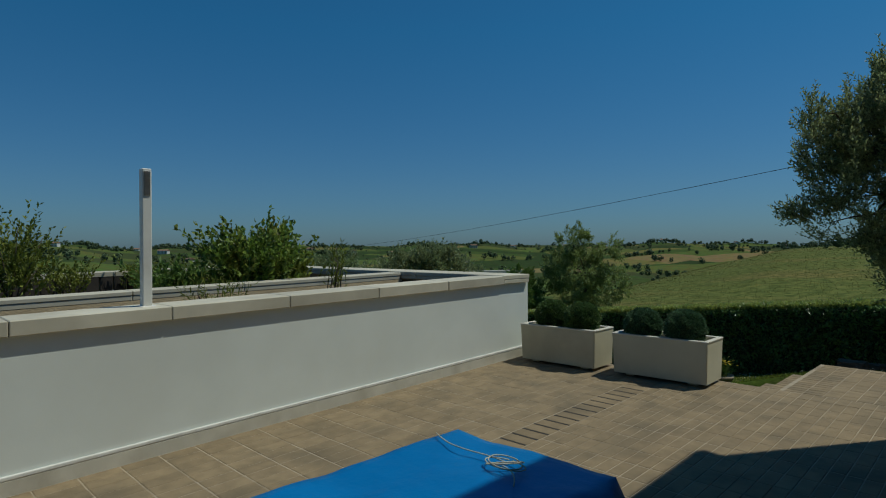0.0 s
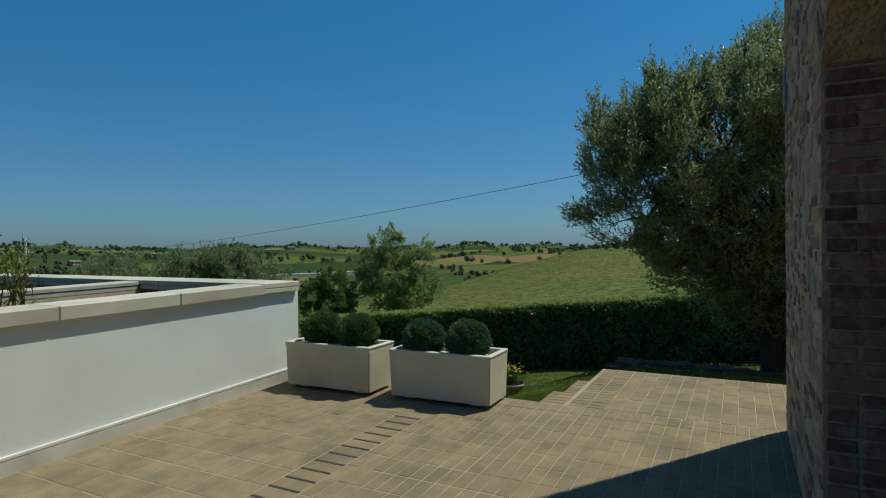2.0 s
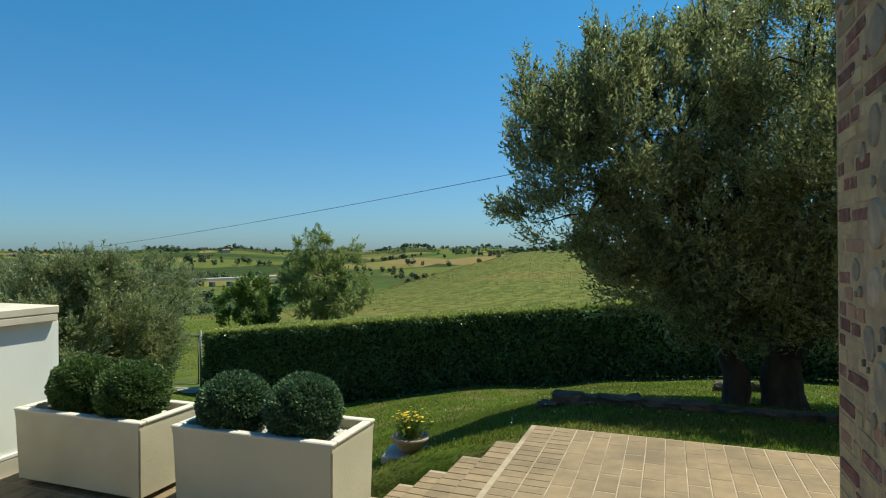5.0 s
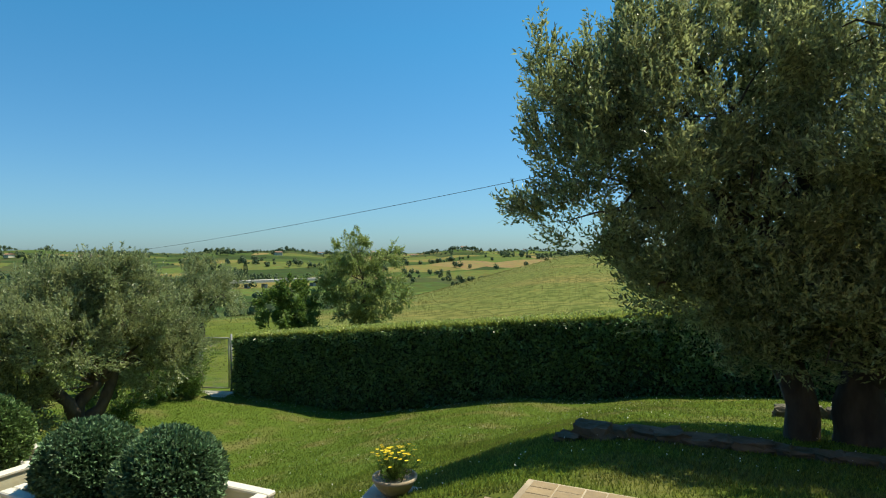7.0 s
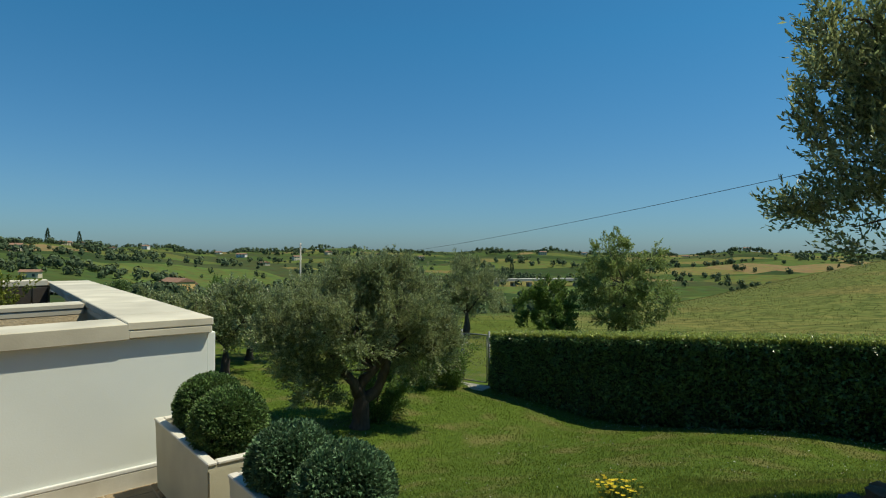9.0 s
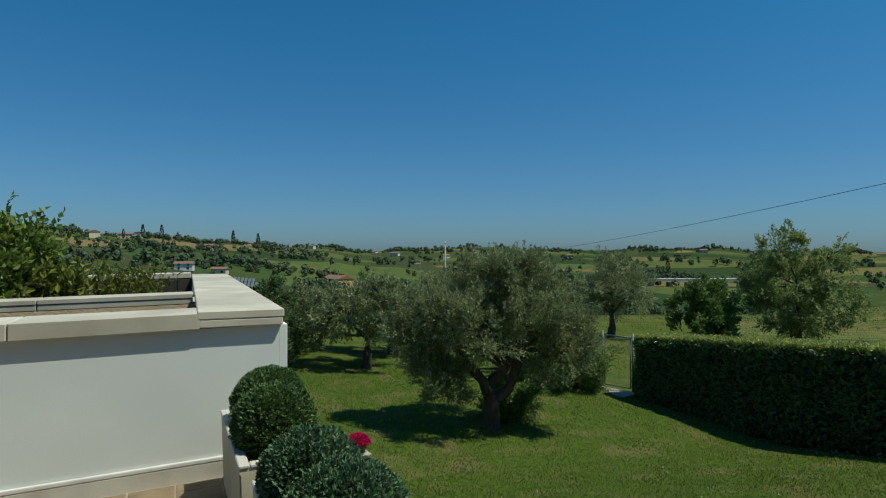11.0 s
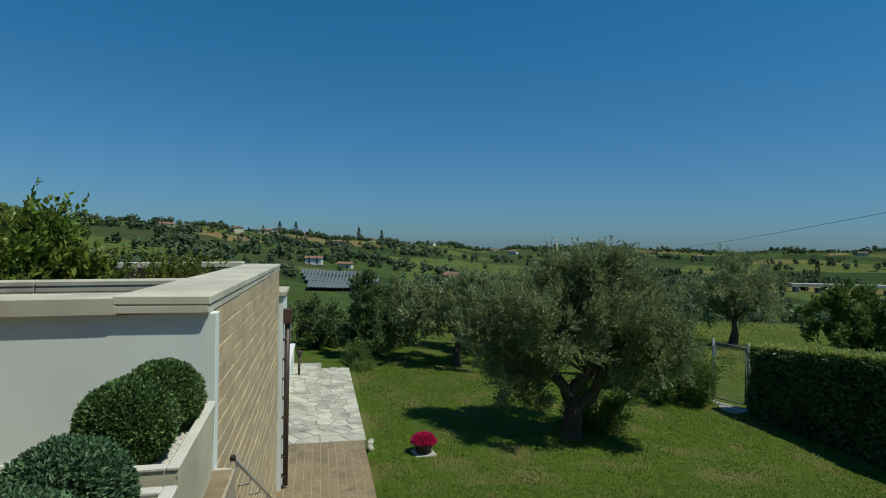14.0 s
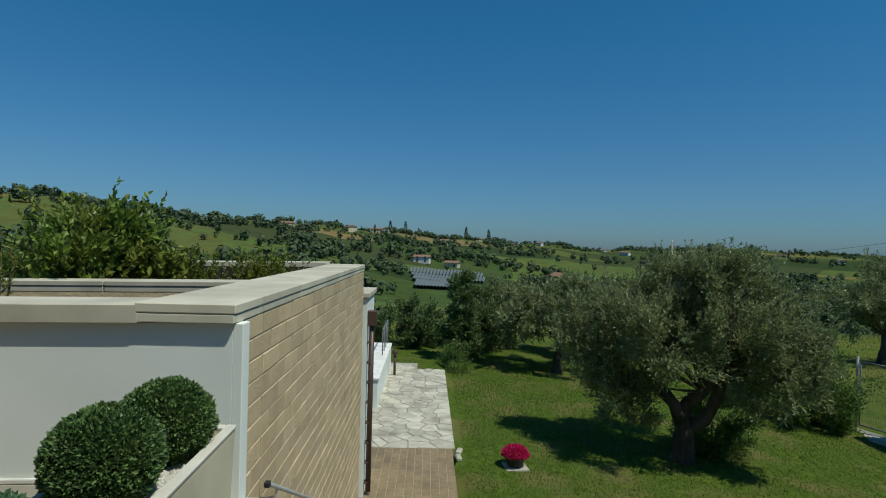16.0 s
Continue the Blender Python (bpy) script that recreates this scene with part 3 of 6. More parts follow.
def tree(name, x, y, z, trunk, lobes, label, leafmat, n, count, twig, size, seed, lift=0.5, group="", category="tree", droop=0.0, trunk_r=0.16, shell=0.5, shoots=0, forks=(), per=34, fork_r=0.62):
    """Trunk and limbs as tapered tubes, a crown of many leaves in uneven lobes with gaps."""
    rng = np.random.default_rng(seed)
    t = thing(name, pose(x, y, z), label, category, group)
    bm = bmesh.new()
    top = Vector(trunk[-1])
    rr = [trunk_r * (1.35 if i == 0 else 1 - 0.45 * i / (len(trunk) - 1)) for i in range(len(trunk))]
    line, fat = [], []
    for a, b, ra, rb in zip(trunk, trunk[1:], rr, rr[1:]):
        for u in (0.0, 0.25, 0.5, 0.75):
            line.append(Vector(a).lerp(Vector(b), u))
            fat.append((ra + (rb - ra) * u) * (1 + 0.10 * math.sin(5 * u + 9 * ra)))
    tube(bm, line + [top], fat + [rr[-1]], 14)
    for v in bm.verts:
        v.co += 0.30 * trunk_r * Vector(noise.noise_vector(Vector((v.co.x * 5, v.co.y * 5, v.co.z * 1.6))))
    part("trunk", bm, M["bark"], t)
    for line in forks:
        bm = tube(bmesh.new(), [Vector(a).lerp(Vector(b), u) for a, b in zip(line, line[1:]) for u in (0.0, 0.33, 0.67)] + [Vector(line[-1])], [trunk_r * fork_r * (1 - 0.65 * i / (3 * len(line) - 3)) for i in range(3 * len(line) - 2)], 12)
        for v in bm.verts:
            v.co += 0.28 * trunk_r * Vector(noise.noise_vector(Vector((v.co.x * 6, v.co.y * 6, v.co.z * 2))))
        part("limb", bm, M["bark"], t)
    for lx, ly, lz, ax, ay, az in lobes:
        bm = bmesh.new()
        c = Vector((lx, ly, lz))
        stout = min(1.0, (ax + ay + az) / 3) ** 2
        mid = top.lerp(c, 0.5) + Vector(rng.normal(0, 0.12, 3)) + Vector((0, 0, 0.1 * az))
        tube(bm, (top - Vector((0, 0, 0.08)), mid, c), (trunk_r * 0.36 * stout, trunk_r * 0.2 * stout, trunk_r * 0.06 * stout), 6)
        for _ in range(6):
            e = c + Vector(unit(rng.normal(0, 1, 3)) * np.array((ax, ay, az)) * 0.8)
            tube(bm, (c.lerp(mid, rng.random() * 0.7), c.lerp(e, 0.5) + Vector(rng.normal(0, 0.08, 3)), e), (trunk_r * 0.08, trunk_r * 0.05, 0.005), 5)
        part("limb", bm, M["bark"], t)
    # sprays: slim upward tufts of twigs, set all over the lobes
    k = max(30, int(n / per))
    hub, out = lobe_points(rng, lobes, k, max(shell, 0.5))
    size_of = float(np.mean([l[3] + l[4] + l[5] for l in lobes])) / 3
    i = rng.integers(0, k, n)
    axis_of = unit(out + np.array([0, 0, lift]) + rng.normal(0, 0.25, (k, 3)))
    full = rng.uniform(0.6, 1.35, k)
    p = hub[i] + axis_of[i] * (np.clip(rng.normal(0, 1, n), -2, 1.5) * 0.18 * size_of * full[i])[:, None] + rng.normal(0, 0.085 * size_of, (n, 3)) * full[i][:, None]
    d = unit(axis_of[i] + 0.8 * unit(p - hub[i]))
    d = unit(d + np.array([0, 0, lift]) - np.array([0, 0, droop]) * (d[:, 2:3] < 0.1))
    b, w = sprigs(rng, p, d, count, twig)
    if shoots:
        i = rng.choice(np.where(d[:, 2] > 0.55)[0], shoots)
        b2, w2 = sprigs(rng, p[i], unit(d[i] * 0.5 + np.array([0, 0, 1.0])), count * 2, twig * 1.7)
        b, w = np.concatenate([b, b2]), np.concatenate([w, w2])
    part("crown", leaf_mesh("crown", b, w, size[0], size[1], leafmat, rng), None, t)
    return t

# ---- the land ----


def growing(start, first, factor, limit):
    out, at, step = [], start, first
    while abs(at) < limit:
        step *= factor
        at += step
        out.append(at)
    return out


def axis(lo, hi, step):
    mid = list(np.arange(lo, hi + 1e-6, step))
    return np.array(growing(lo, -step, 1.085, 4700)[::-1] + mid + growing(hi, step, 1.085, 4700))


def land():
    xs, ys = axis(-26, 8, 0.25), axis(-2, 18, 0.25)
    ys[np.argmin(abs(ys - 1.75))] = 1.90
    X, Y = np.meshgrid(xs, ys)
    Z = ground(X, Y)
    nx, ny = len(xs), len(ys)
    i = np.arange(nx * ny).reshape(ny, nx)
    faces = np.stack([i[:-1, :-1], i[:-1, 1:], i[1:, 1:], i[1:, :-1]], -1).reshape(-1, 4)
    me = mesh_of("ground", np.stack([X, Y, Z], -1).reshape(-1, 3), faces, [M["lawn"], M["meadow"], M["fields"], M["sea"], M["rough_grass"]], True)
    cx, cy = X.ravel()[faces].mean(1), Y.ravel()[faces].mean(1)
    r, phi = np.hypot(cx, cy), np.degrees(np.arctan2(-cx, cy))
    kind = np.where(r > 60, 2, 1)
    kind[(cy < 16.2) & (cx > -30) & (cy > -30) & (cx < 30)] = 0
    kind[(phi > -30) & (phi < 34) & (r < 330) & (cy > 16.2)] = 1
    kind[(kind == 1) & ((phi > 38) | (phi < -40))] = 4
    kind[(r > 2600)] = 3
    me.polygons.foreach_set("material_index", kind)
    tagged(new("ground", me), "sloping green lawn with fields, valley and hills beyond", "ground", kind="structure")


land()


def brick_mesh(name, material, lx=1.0, ly=1.0, lz=1.0, e=0.03):
    """A unit piece with worn upper edges, its top at z = 0; shared by all of its kind."""
    v = [(sx * 0.5, sy * 0.5, -1) for sx, sy in ((-1, -1), (1, -1), (1, 1), (-1, 1))]
    v += [(sx * 0.5, sy * 0.5, -0.12) for sx, sy in ((-1, -1), (1, -1), (1, 1), (-1, 1))]
    v += [(sx * (0.5 - e), sy * (0.5 - e), 0) for sx, sy in ((-1, -1), (1, -1), (1, 1), (-1, 1))]
    f = [(8, 9, 10, 11)]
    for k in (0, 4):
        f += [(k + i, k + (i + 1) % 4, k + 4 + (i + 1) % 4, k + 4 + i) for i in range(4)]
    v = [(x * lx, y * ly, z * lz) for x, y, z in v]
    return mesh_of(name, v, f, material)


def worn_brick(name, material, seed):
    """A hand-made brick with chipped, uneven edges, its face near z = 0."""
    rng = random.Random(seed)
    rim = [(-0.5, -0.42), (-0.44, -0.5), (-0.1, -0.5), (0.2, -0.5), (0.45, -0.5), (0.5, -0.4), (0.5, 0.38), (0.44, 0.5), (0.15, 0.5), (-0.2, 0.5), (-0.46, 0.5), (-0.5, 0.4)]
    rim = [(x * rng.uniform(0.86, 1.0), y * rng.uniform(0.86, 1.0)) for x, y in rim]
    k = len(rim)
    v = [(x, y, -1.0) for x, y in rim] + [(x, y, -0.10) for x, y in rim] + [(x * 0.93, y * 0.93, rng.uniform(-0.03, 0.05)) for x, y in rim]
    f = [tuple(range(2 * k, 3 * k))] + [(q * k + i, q * k + (i + 1) % k, (q + 1) * k + (i + 1) % k, (q + 1) * k + i) for q in (0, 1) for i in range(k)]
    return mesh_of(name, v, f, material)


def cobble_mesh(seed):
    """A rounded field stone, its worn face just proud of z = 0."""
    bm = bmesh.new()
    bmesh.ops.create_icosphere(bm, subdivisions=2, radius=0.5)
    for v in bm.verts:
        k = 1 + 0.30 * noise.noise(v.co * 2.3 + Vector((seed * 3.1, seed, 0)))
        v.co = Vector((v.co.x * k, v.co.y * k, min(0.02 + 0.06 * k, v.co.z * 1.4 * k - 0.22)))
    me = bpy.data.meshes.new("cobble")
    bm.to_mesh(me)
    bm.free()
    me.materials.append(M["field_stone"])
    return me


class Pieces:
    """Alike pieces: the near ones as objects on one mesh, the rest joined."""

    def __init__(self, name, material, parent, unit_mesh=None):
        self.name, self.parent, self.material = name, parent, material
        self.units = unit_mesh if isinstance(unit_mesh, list) else [unit_mesh or brick_mesh(name, material)]
        self.v, self.f, self.at, self.k = [], [], 0, 0

    def add(self, m, single):
        self.k += 1
        unit_mesh = self.units[self.k % len(self.units)]
        if single:
            o = new(self.name, unit_mesh)
            o.parent = self.parent
            o.matrix_basis = m
        else:
            a = np.array(m)
            self.v.append(np.array([tuple(v.co) for v in unit_mesh.vertices]) @ a[:3, :3].T + a[:3, 3])
            self.f += [tuple(i + self.at for i in p.vertices) for p in unit_mesh.polygons]
            self.at += len(unit_mesh.vertices)

    def close(self):
        if self.v:
            o = new(self.name, mesh_of(self.name, np.concatenate(self.v), self.f, self.material))
            o.parent = self.parent
            tagged(o, kind="stuff")


def sized(x, y, z, sx, sy, sz, tilt=0.0, turn=0.0):
    return pose(x, y, z, math.degrees(tilt), 0, turn) @ Matrix.Diagonal((sx, sy, sz, 1))


# ---- terrace ----
bm = bmesh.new()
for y0, y1 in ((-12, 0), (0, 0.2)):
    box(bm, 0.0, 8.0, y0, y1, -0.40, -0.0034)
for v in bm.verts:
    v.co.z += TERRACE_TILT * min(0, v.co.y)
box(bm, TOP_X, 8.0, 0.2, 1.91, -0.40, -0.0034)
terrace = solid("floor", bm, M["grout"], "terrace floor of worn tan clay pavers with pale joints", "floor", kind="structure")


def staircase():
    t = thing("stairs", pose(0, 0, 0), "brick garden stairs going down beside the wall", "stairs", kind="structure")
    for i in range(1, FLIGHT_1 + FLIGHT_2):
        first = i <= FLIGHT_1
        x1 = TOP_X - (i - 1) * STEP if first else LANDING - (i - FLIGHT_1 - 1) * STEP
        x0 = x1 - STEP
        if i == FLIGHT_1:
            x0 = LANDING
        z = -i * RISE
        part("step", boxed(x0, x1 + 0.02, 0.2, 1.91, z - 0.5, z - 0.006, bevel=0.004), M["grout"], t)
    return t


stairs = staircase()

# ---- the path at the foot of the stairs ----
lower = solid("pavement", boxed(-8.67, LANDING - FLIGHT_2 * STEP + 0.35, 0.0, 1.66, PATH_Z - 0.3, PATH_Z - 0.006), M["grout"], "lower walk of tan clay tiles along the wall", "pavement", kind="structure")
flags = solid("path", box(boxed(-16.2, -8.67, -0.3, 1.72, PATH_Z - 0.2, PATH_Z - 0.012), -17.2, -16.203, -0.3, 0.8, PATH_Z - 0.2, PATH_Z - 0.012), M["flag_joint"], "crazy-paved path of pale irregular flagstones", "path", kind="structure")

# ---- white parapet, copings and the garden on the roof ----
def parapet():
    w = solid("wall_south", shear(boxed(-0.30, 0.0, -12, 0.02, -0.4, 0.955)), M["plaster"], "white rendered parapet wall with a stone coping", "wall", kind="structure")
    part("skirting", shear(boxed(0.0, 0.017, -12, 0.02, -0.02, 0.100, bevel=0.003)), M["plinth"], w, "weathered stone skirting")
    part("bead", shear(boxed(0.0, 0.019, -12, 0.02, 0.100, 0.132, bevel=0.008, segs=2)), M["bead"], w, "white bead over the skirting")
    part("corner_strip", boxed(-0.12, -0.004, 0.02, 0.075, -0.25, 0.955, bevel=0.004), M["plaster"], w)
    part("foot", boxed(-0.10, 0.10, 0.02, 0.16, -0.35, -0.03, bevel=0.01), M["plinth"], w)
    return w


parapet()


def coping(name, x0, x1, y0, y1, z0, z1, along, length, label, tilt=True, layers=2):
    """A row of coping stones, each its own, in one or two layers."""
    t = thing(name, pose(0, 0, 0), label, "coping", kind="structure")
    lo, hi = (y0, y1) if along == "y" else (x0, x1)
    k = max(1, round((hi - lo) / length))
    for i in range(k):
        a, b = lo + (hi - lo) * i / k + 0.003, lo + (hi - lo) * (i + 1) / k - 0.003
        bm = bmesh.new()
        zz = [z0, z1] if layers == 1 else [z0, z0 + (z1 - z0) * 0.52, z1]
        for j in range(layers):
            s = 0.0 if j else 0.006
            if along == "y":
                box(bm, x0 + s, x1 - s, a, b, zz[j] + (0.002 if j else 0), zz[j + 1], bevel=0.006)
            else:
                box(bm, a, b, y0 + s, y1 - s, zz[j] + (0.002 if j else 0), zz[j + 1], bevel=0.006)
        part("coping_stone", shear(bm) if tilt else bm, M["coping"], t)
    return t


coping("coping_front", -0.36, 0.05, -11.6, -0.47, 0.957, 1.062, "y", 1.0, "weathered pale stone coping on the white parapet", layers=1)


def end_wall():
    """The block-faced end of the building."""
    m = pose(0.047, 0.04, 0)
    t = solid("wall_west", boxed(-6.30, -0.18, -0.30, -0.012, -3.0, 0.955), M["mortar"], "retaining wall faced with tan split concrete blocks", "wall", kind="structure", m=m)
    c = thing("coping_end", m, "wide pale stone coping on the block-faced wall", "coping", kind="structure")
    edges = [0.0, -0.50, -1.65, -2.8, -3.95, -5.1, -6.30]
    for a, b in zip(edges, edges[1:]):
        bm = bmesh.new()
        box(bm, b + 0.004, a - 0.004, -0.52, 0.0, 0.957, 1.008, bevel=0.006)
        box(bm, b + 0.002, a - 0.002, -0.53, 0.008, 1.010, 1.064, bevel=0.006)
        part("coping_stone", bm, M["coping"], c)
    return t


west = end_wall()

# inner walls of the roof garden
def roof_garden():
    t = solid("roof", boxed(-6.24, -0.3, -12, -0.30, -0.6, 0.55), M["soil"], "sunken planting beds on the roof", "roof", kind="structure")
    for x, y1, z in ((-2.05, -0.48, 0.955), (-5.98, -0.48, 1.02)):
        part("bed_wall", shear(boxed(x - 0.13, x + 0.132, -12, y1, 0.3, z)), M["block"], t)
    return t


roof_garden()
coping("coping_inner", -2.22, -1.91, -11.6, -0.50, 0.957, 1.055, "y", 1.2, "grey stone coping between the planting beds")
coping("coping_back", -6.18, -5.80, -11.6, -0.50, 1.03, 1.11, "y", 1.4, "far stone coping of the roof garden", layers=1)


def boards():
    t = thing("trellis_screen", pose(0, 0, 0), "dark boarded screen behind the planting bed", "screen")
    for i in range(34):
        y = -0.5 - i * 0.2
        part("board", boxed(-5.84, -5.81, y - 0.19, y - 0.01, 0.55, 1.0, bevel=0.004), M["dark_board"], t)


boards()


def annex():
    """The white part of the house beyond the block wall, with its downpipe."""
    t = solid("wall_annex", boxed(-7.5, -6.30, -4.0, 0.10, -3.0, 0.52), M["plaster"], "white rendered wall beyond the block-faced wall", "wall", kind="structure")
    part("cap", boxed(-7.55, -6.26, -4.0, 0.14, 0.522, 0.60, bevel=0.008), M["coping"], t)
    p = thing("downpipe", pose(-6.42, 0.17, PATH_Z), "brown metal downpipe fixed to the wall end", "downpipe")
    part("pipe", tube(bmesh.new(), ((0, 0, 0.05), (0, 0, 2.80)), 0.045, 12), M["pipe"], p)
    part("hopper", boxed(-0.075, 0.075, -0.075, 0.075, 2.80, 3.05, bevel=0.012), M["pipe"], p)
    for i in range(8):
        part("bracket", boxed(-0.06, 0.06, -0.10, 0.0, 0.2 + i * 0.33, 0.225 + i * 0.33, bevel=0.004), M["pipe"], p)


annex()


def path_wall():
    """The low white wall and slim rail along the path's far end."""
    t = thing("garden_wall", pose(0, 0, PATH_Z), "low white garden wall with a slim steel rail", "wall")
    part("wall", boxed(-16.6, -11.4, -1.2, -0.11, -0.2, 0.72, bevel=0.01), M["plaster"], t)
    part("cap", boxed(-16.63, -11.37, -1.23, -0.08, 0.722, 0.78, bevel=0.008), M["bead"], t)
    for i in range(4, 8):
        part("rail_post", tube(bmesh.new(), ((-11.6 - i * 0.7, -0.24, 0.77), (-11.6 - i * 0.7, -0.24, 1.55)), 0.018, 6), M["galv"], t)
    part("top_rail", tube(bmesh.new(), ((-14.3, -0.24, 1.56), (-16.6, -0.24, 1.56)), 0.02, 6), M["galv"], t)
    p = thing("path_light", pose(-15.2, 0.10, PATH_Z), "small dark bollard light beside the path", "lamp")
    part("stem", tube(bmesh.new(), ((0, 0, -0.05), (0, 0, 0.62)), 0.04, 10), M["pipe"], p)
    part("head", lathe(bmesh.new(), ((0.06, 0.62), (0.09, 0.66), (0.09, 0.76), (0.05, 0.80))), M["pipe"], p)


path_wall()


def handrail():
    t = thing("handrail", pose(0, 0, 0), "satin steel handrail on the block wall", "handrail")
    a, b = Vector((-0.33, 0.14, -0.05)), Vector((-4.2, 0.15, -2.02))
    part("rail", tube(bmesh.new(), (a, b), 0.014, 10), M["rail"], t)
    part("end_cap", boxed(-0.345, -0.305, 0.122, 0.158, -0.07, -0.034, bevel=0.006), M["black_cap"], t, "black end cap")
    for i in range(5):
        p = a.lerp(b, 0.06 + i * 0.22)
        part("bracket", tube(bmesh.new(), (p, p + Vector((0, -0.01, -0.06)), p + Vector((0, -0.13, -0.075))), 0.009, 6), M["rail"], t)


handrail()


def gate_post():
    t = thing("metal_post", pose(-0.15, -4.64, 0.975), "white square metal post standing on the coping", "post")
    part("shaft", boxed(-0.035, 0.035, -0.035, 0.035, 0.0, 1.07, bevel=0.006), M["white_paint"], t)
    part("plate", boxed(0.035, 0.042, -0.022, 0.022, 0.86, 1.05, bevel=0.002), M["hinge"], t, "rusty steel hinge plate")
    part("base", boxed(-0.06, 0.06, -0.06, 0.06, 0.0, 0.012, bevel=0.003), M["white_paint"], t)


gate_post()

# ---- the old house ----
HX, HY, HTOP, JAMB = 4.69, 0.224, 5.05, -1.95


def old_house():
    t = thing("house", pose(0, 0, 0), "old farmhouse of mixed brick and cobble masonry", "house")
    # front wall with the arch cut through, as one outline pulled to its thickness
    # segmental arches: flat arcs of 90 degrees springing from the jambs
    cy, cz, half = JAMB - 1.45, 2.19, 1.45
    r, arc = half * math.sqrt(2), np.linspace(math.pi / 4, 3 * math.pi / 4, 15)
    pts = [(HY, -0.1), (HY, HTOP), (-9.5, HTOP), (-9.5, -0.5), (JAMB - 6.2, -0.5)]
    pts += [(cy - 3.3 - r * math.cos(a), cz - half + r * math.sin(a)) for a in arc] + [(JAMB - 3.3, -0.4), (JAMB - 2.9, -0.4)]
    pts += [(cy - r * math.cos(a), cz - half + r * math.sin(a)) for a in arc] + [(JAMB, -0.1)]
    bm = bmesh.new()
    f = bm.faces.new([bm.verts.new((HX + 0.004, y, z)) for y, z in pts])
    r2 = bmesh.ops.extrude_face_region(bm, geom=[f])
    for v in r2["geom"]:
        if isinstance(v, bmesh.types.BMVert):
            v.co.x += 0.55
    bmesh.ops.recalc_face_normals(bm, faces=bm.faces[:])
    bmesh.ops.triangulate(bm, faces=[q for q in bm.faces if len(q.verts) > 4])
    wall = part("front_wall", bm, M["lime"], t)
    part("end_wall", boxed(HX + 0.57, 11, HY - 0.55, HY, -0.1, HTOP), M["lime"], t)
    part("back_wall", boxed(10.5, 11, -9.5, HY - 0.56, -0.1, HTOP), M["lime"], t)
    part("rear_wall", boxed(HX + 0.57, 10.49, -9.5, -9.0, -0.1, HTOP), M["lime"], t)
    bm = bmesh.new()
    for x0, x1, z0, z1 in ((HX - 0.07, 7.9, HTOP, HTOP + 1.3), (7.9, 11.3, HTOP + 1.3, HTOP)):
        v = [bm.verts.new(p) for p in ((x0, HY + 0.1, z0 + 0.01), (x1, HY + 0.1, z1 + 0.01), (x1, -9.7, z1 + 0.01), (x0, -9.7, z0 + 0.01))]
        w = [bm.verts.new(q.co + Vector((0, 0, 0.14))) for q in v]
        bm.faces.new(w), bm.faces.new(v[::-1])
        for i in range(4):
            bm.faces.new((v[i], v[(i + 1) % 4], w[(i + 1) % 4], w[i]))
    part("roof", bm, M["roof_tile"], t)
    plate = part("bracket_plate", boxed(HX - 0.02, HX + 0.011, -0.10, 0.02, 2.40, 2.70, bevel=0.004), M["galv"], t, "small steel wall plate")
    return t, wall


house, house_wall = old_house()

# ---- terrace things ----
def planter(x, y, turn, label):
    """A long cast-stone trough, open above, on two feet."""
    L, W, H, z = 1.02, 0.46, 0.43, 0.03
    t = thing("planter", pose(x, y, 0, 0, 0, turn), label, "planter", "stone planters in a row")
    bm = bmesh.new()
    outer = [(-L / 2, -W / 2), (L / 2, -W / 2), (L / 2, W / 2), (-L / 2, W / 2)]
    rings = []
    for inset, h in ((0.012, z), (0.0, z + H - 0.045), (-0.0, z + H - 0.001), (0.042, z + H - 0.001), (0.046, z + H - 0.09)):
        rings.append([bm.verts.new((px - math.copysign(inset, px), py - math.copysign(inset, py), h)) for px, py in outer])
    for a, b in zip(rings, rings[1:]):
        for i in range(4):
            bm.faces.new((a[i], a[(i + 1) % 4], b[(i + 1) % 4], b[i]))
    bm.faces.new(rings[0][::-1])
    bmesh.ops.bevel(bm, geom=[e for e in bm.edges if abs(e.verts[0].co.z - e.verts[1].co.z) > 0.2], offset=0.008, segments=2, affect="EDGES")
    part("trough", bm, M["planter"], t)
    bm = bmesh.new()
    for x0, x1, y0, y1 in ((-L / 2 - 0.006, L / 2 + 0.006, -W / 2 - 0.006, -W / 2 + 0.045), (-L / 2 - 0.006, L / 2 + 0.006, W / 2 - 0.045, W / 2 + 0.006), (-L / 2 - 0.006, -L / 2 + 0.045, -W / 2 + 0.046, W / 2 - 0.046), (L / 2 - 0.045, L / 2 + 0.006, -W / 2 + 0.046, W / 2 - 0.046)):
        box(bm, x0, x1, y0, y1, z + H - 0.012, z + H + 0.006, bevel=0.005)
    part("rim", bm, M["rim"], t, "pale worn rim")
    rng = np.random.default_rng(int(x * 10))
    gx, gy = np.meshgrid(np.linspace(-0.47, 0.47, 48), np.linspace(-0.19, 0.19, 20))
    gz = z + H - 0.055 + rng.uniform(-0.008, 0.012, gx.shape)
    i = np.arange(gx.size).reshape(gx.shape)
    part("gravel", mesh_of("gravel", np.stack([gx, gy, gz], -1).reshape(-1, 3), np.stack([i[:-1, :-1], i[:-1, 1:], i[1:, 1:], i[1:, :-1]], -1).reshape(-1, 4), M["gravel"]), None, t, "white gravel")
    for fx in (-0.34, 0.34):
        part("foot", boxed(fx - 0.05, fx + 0.05, -0.16, 0.16, 0.0, z + 0.004, bevel=0.006), M["planter"], t)
    return t


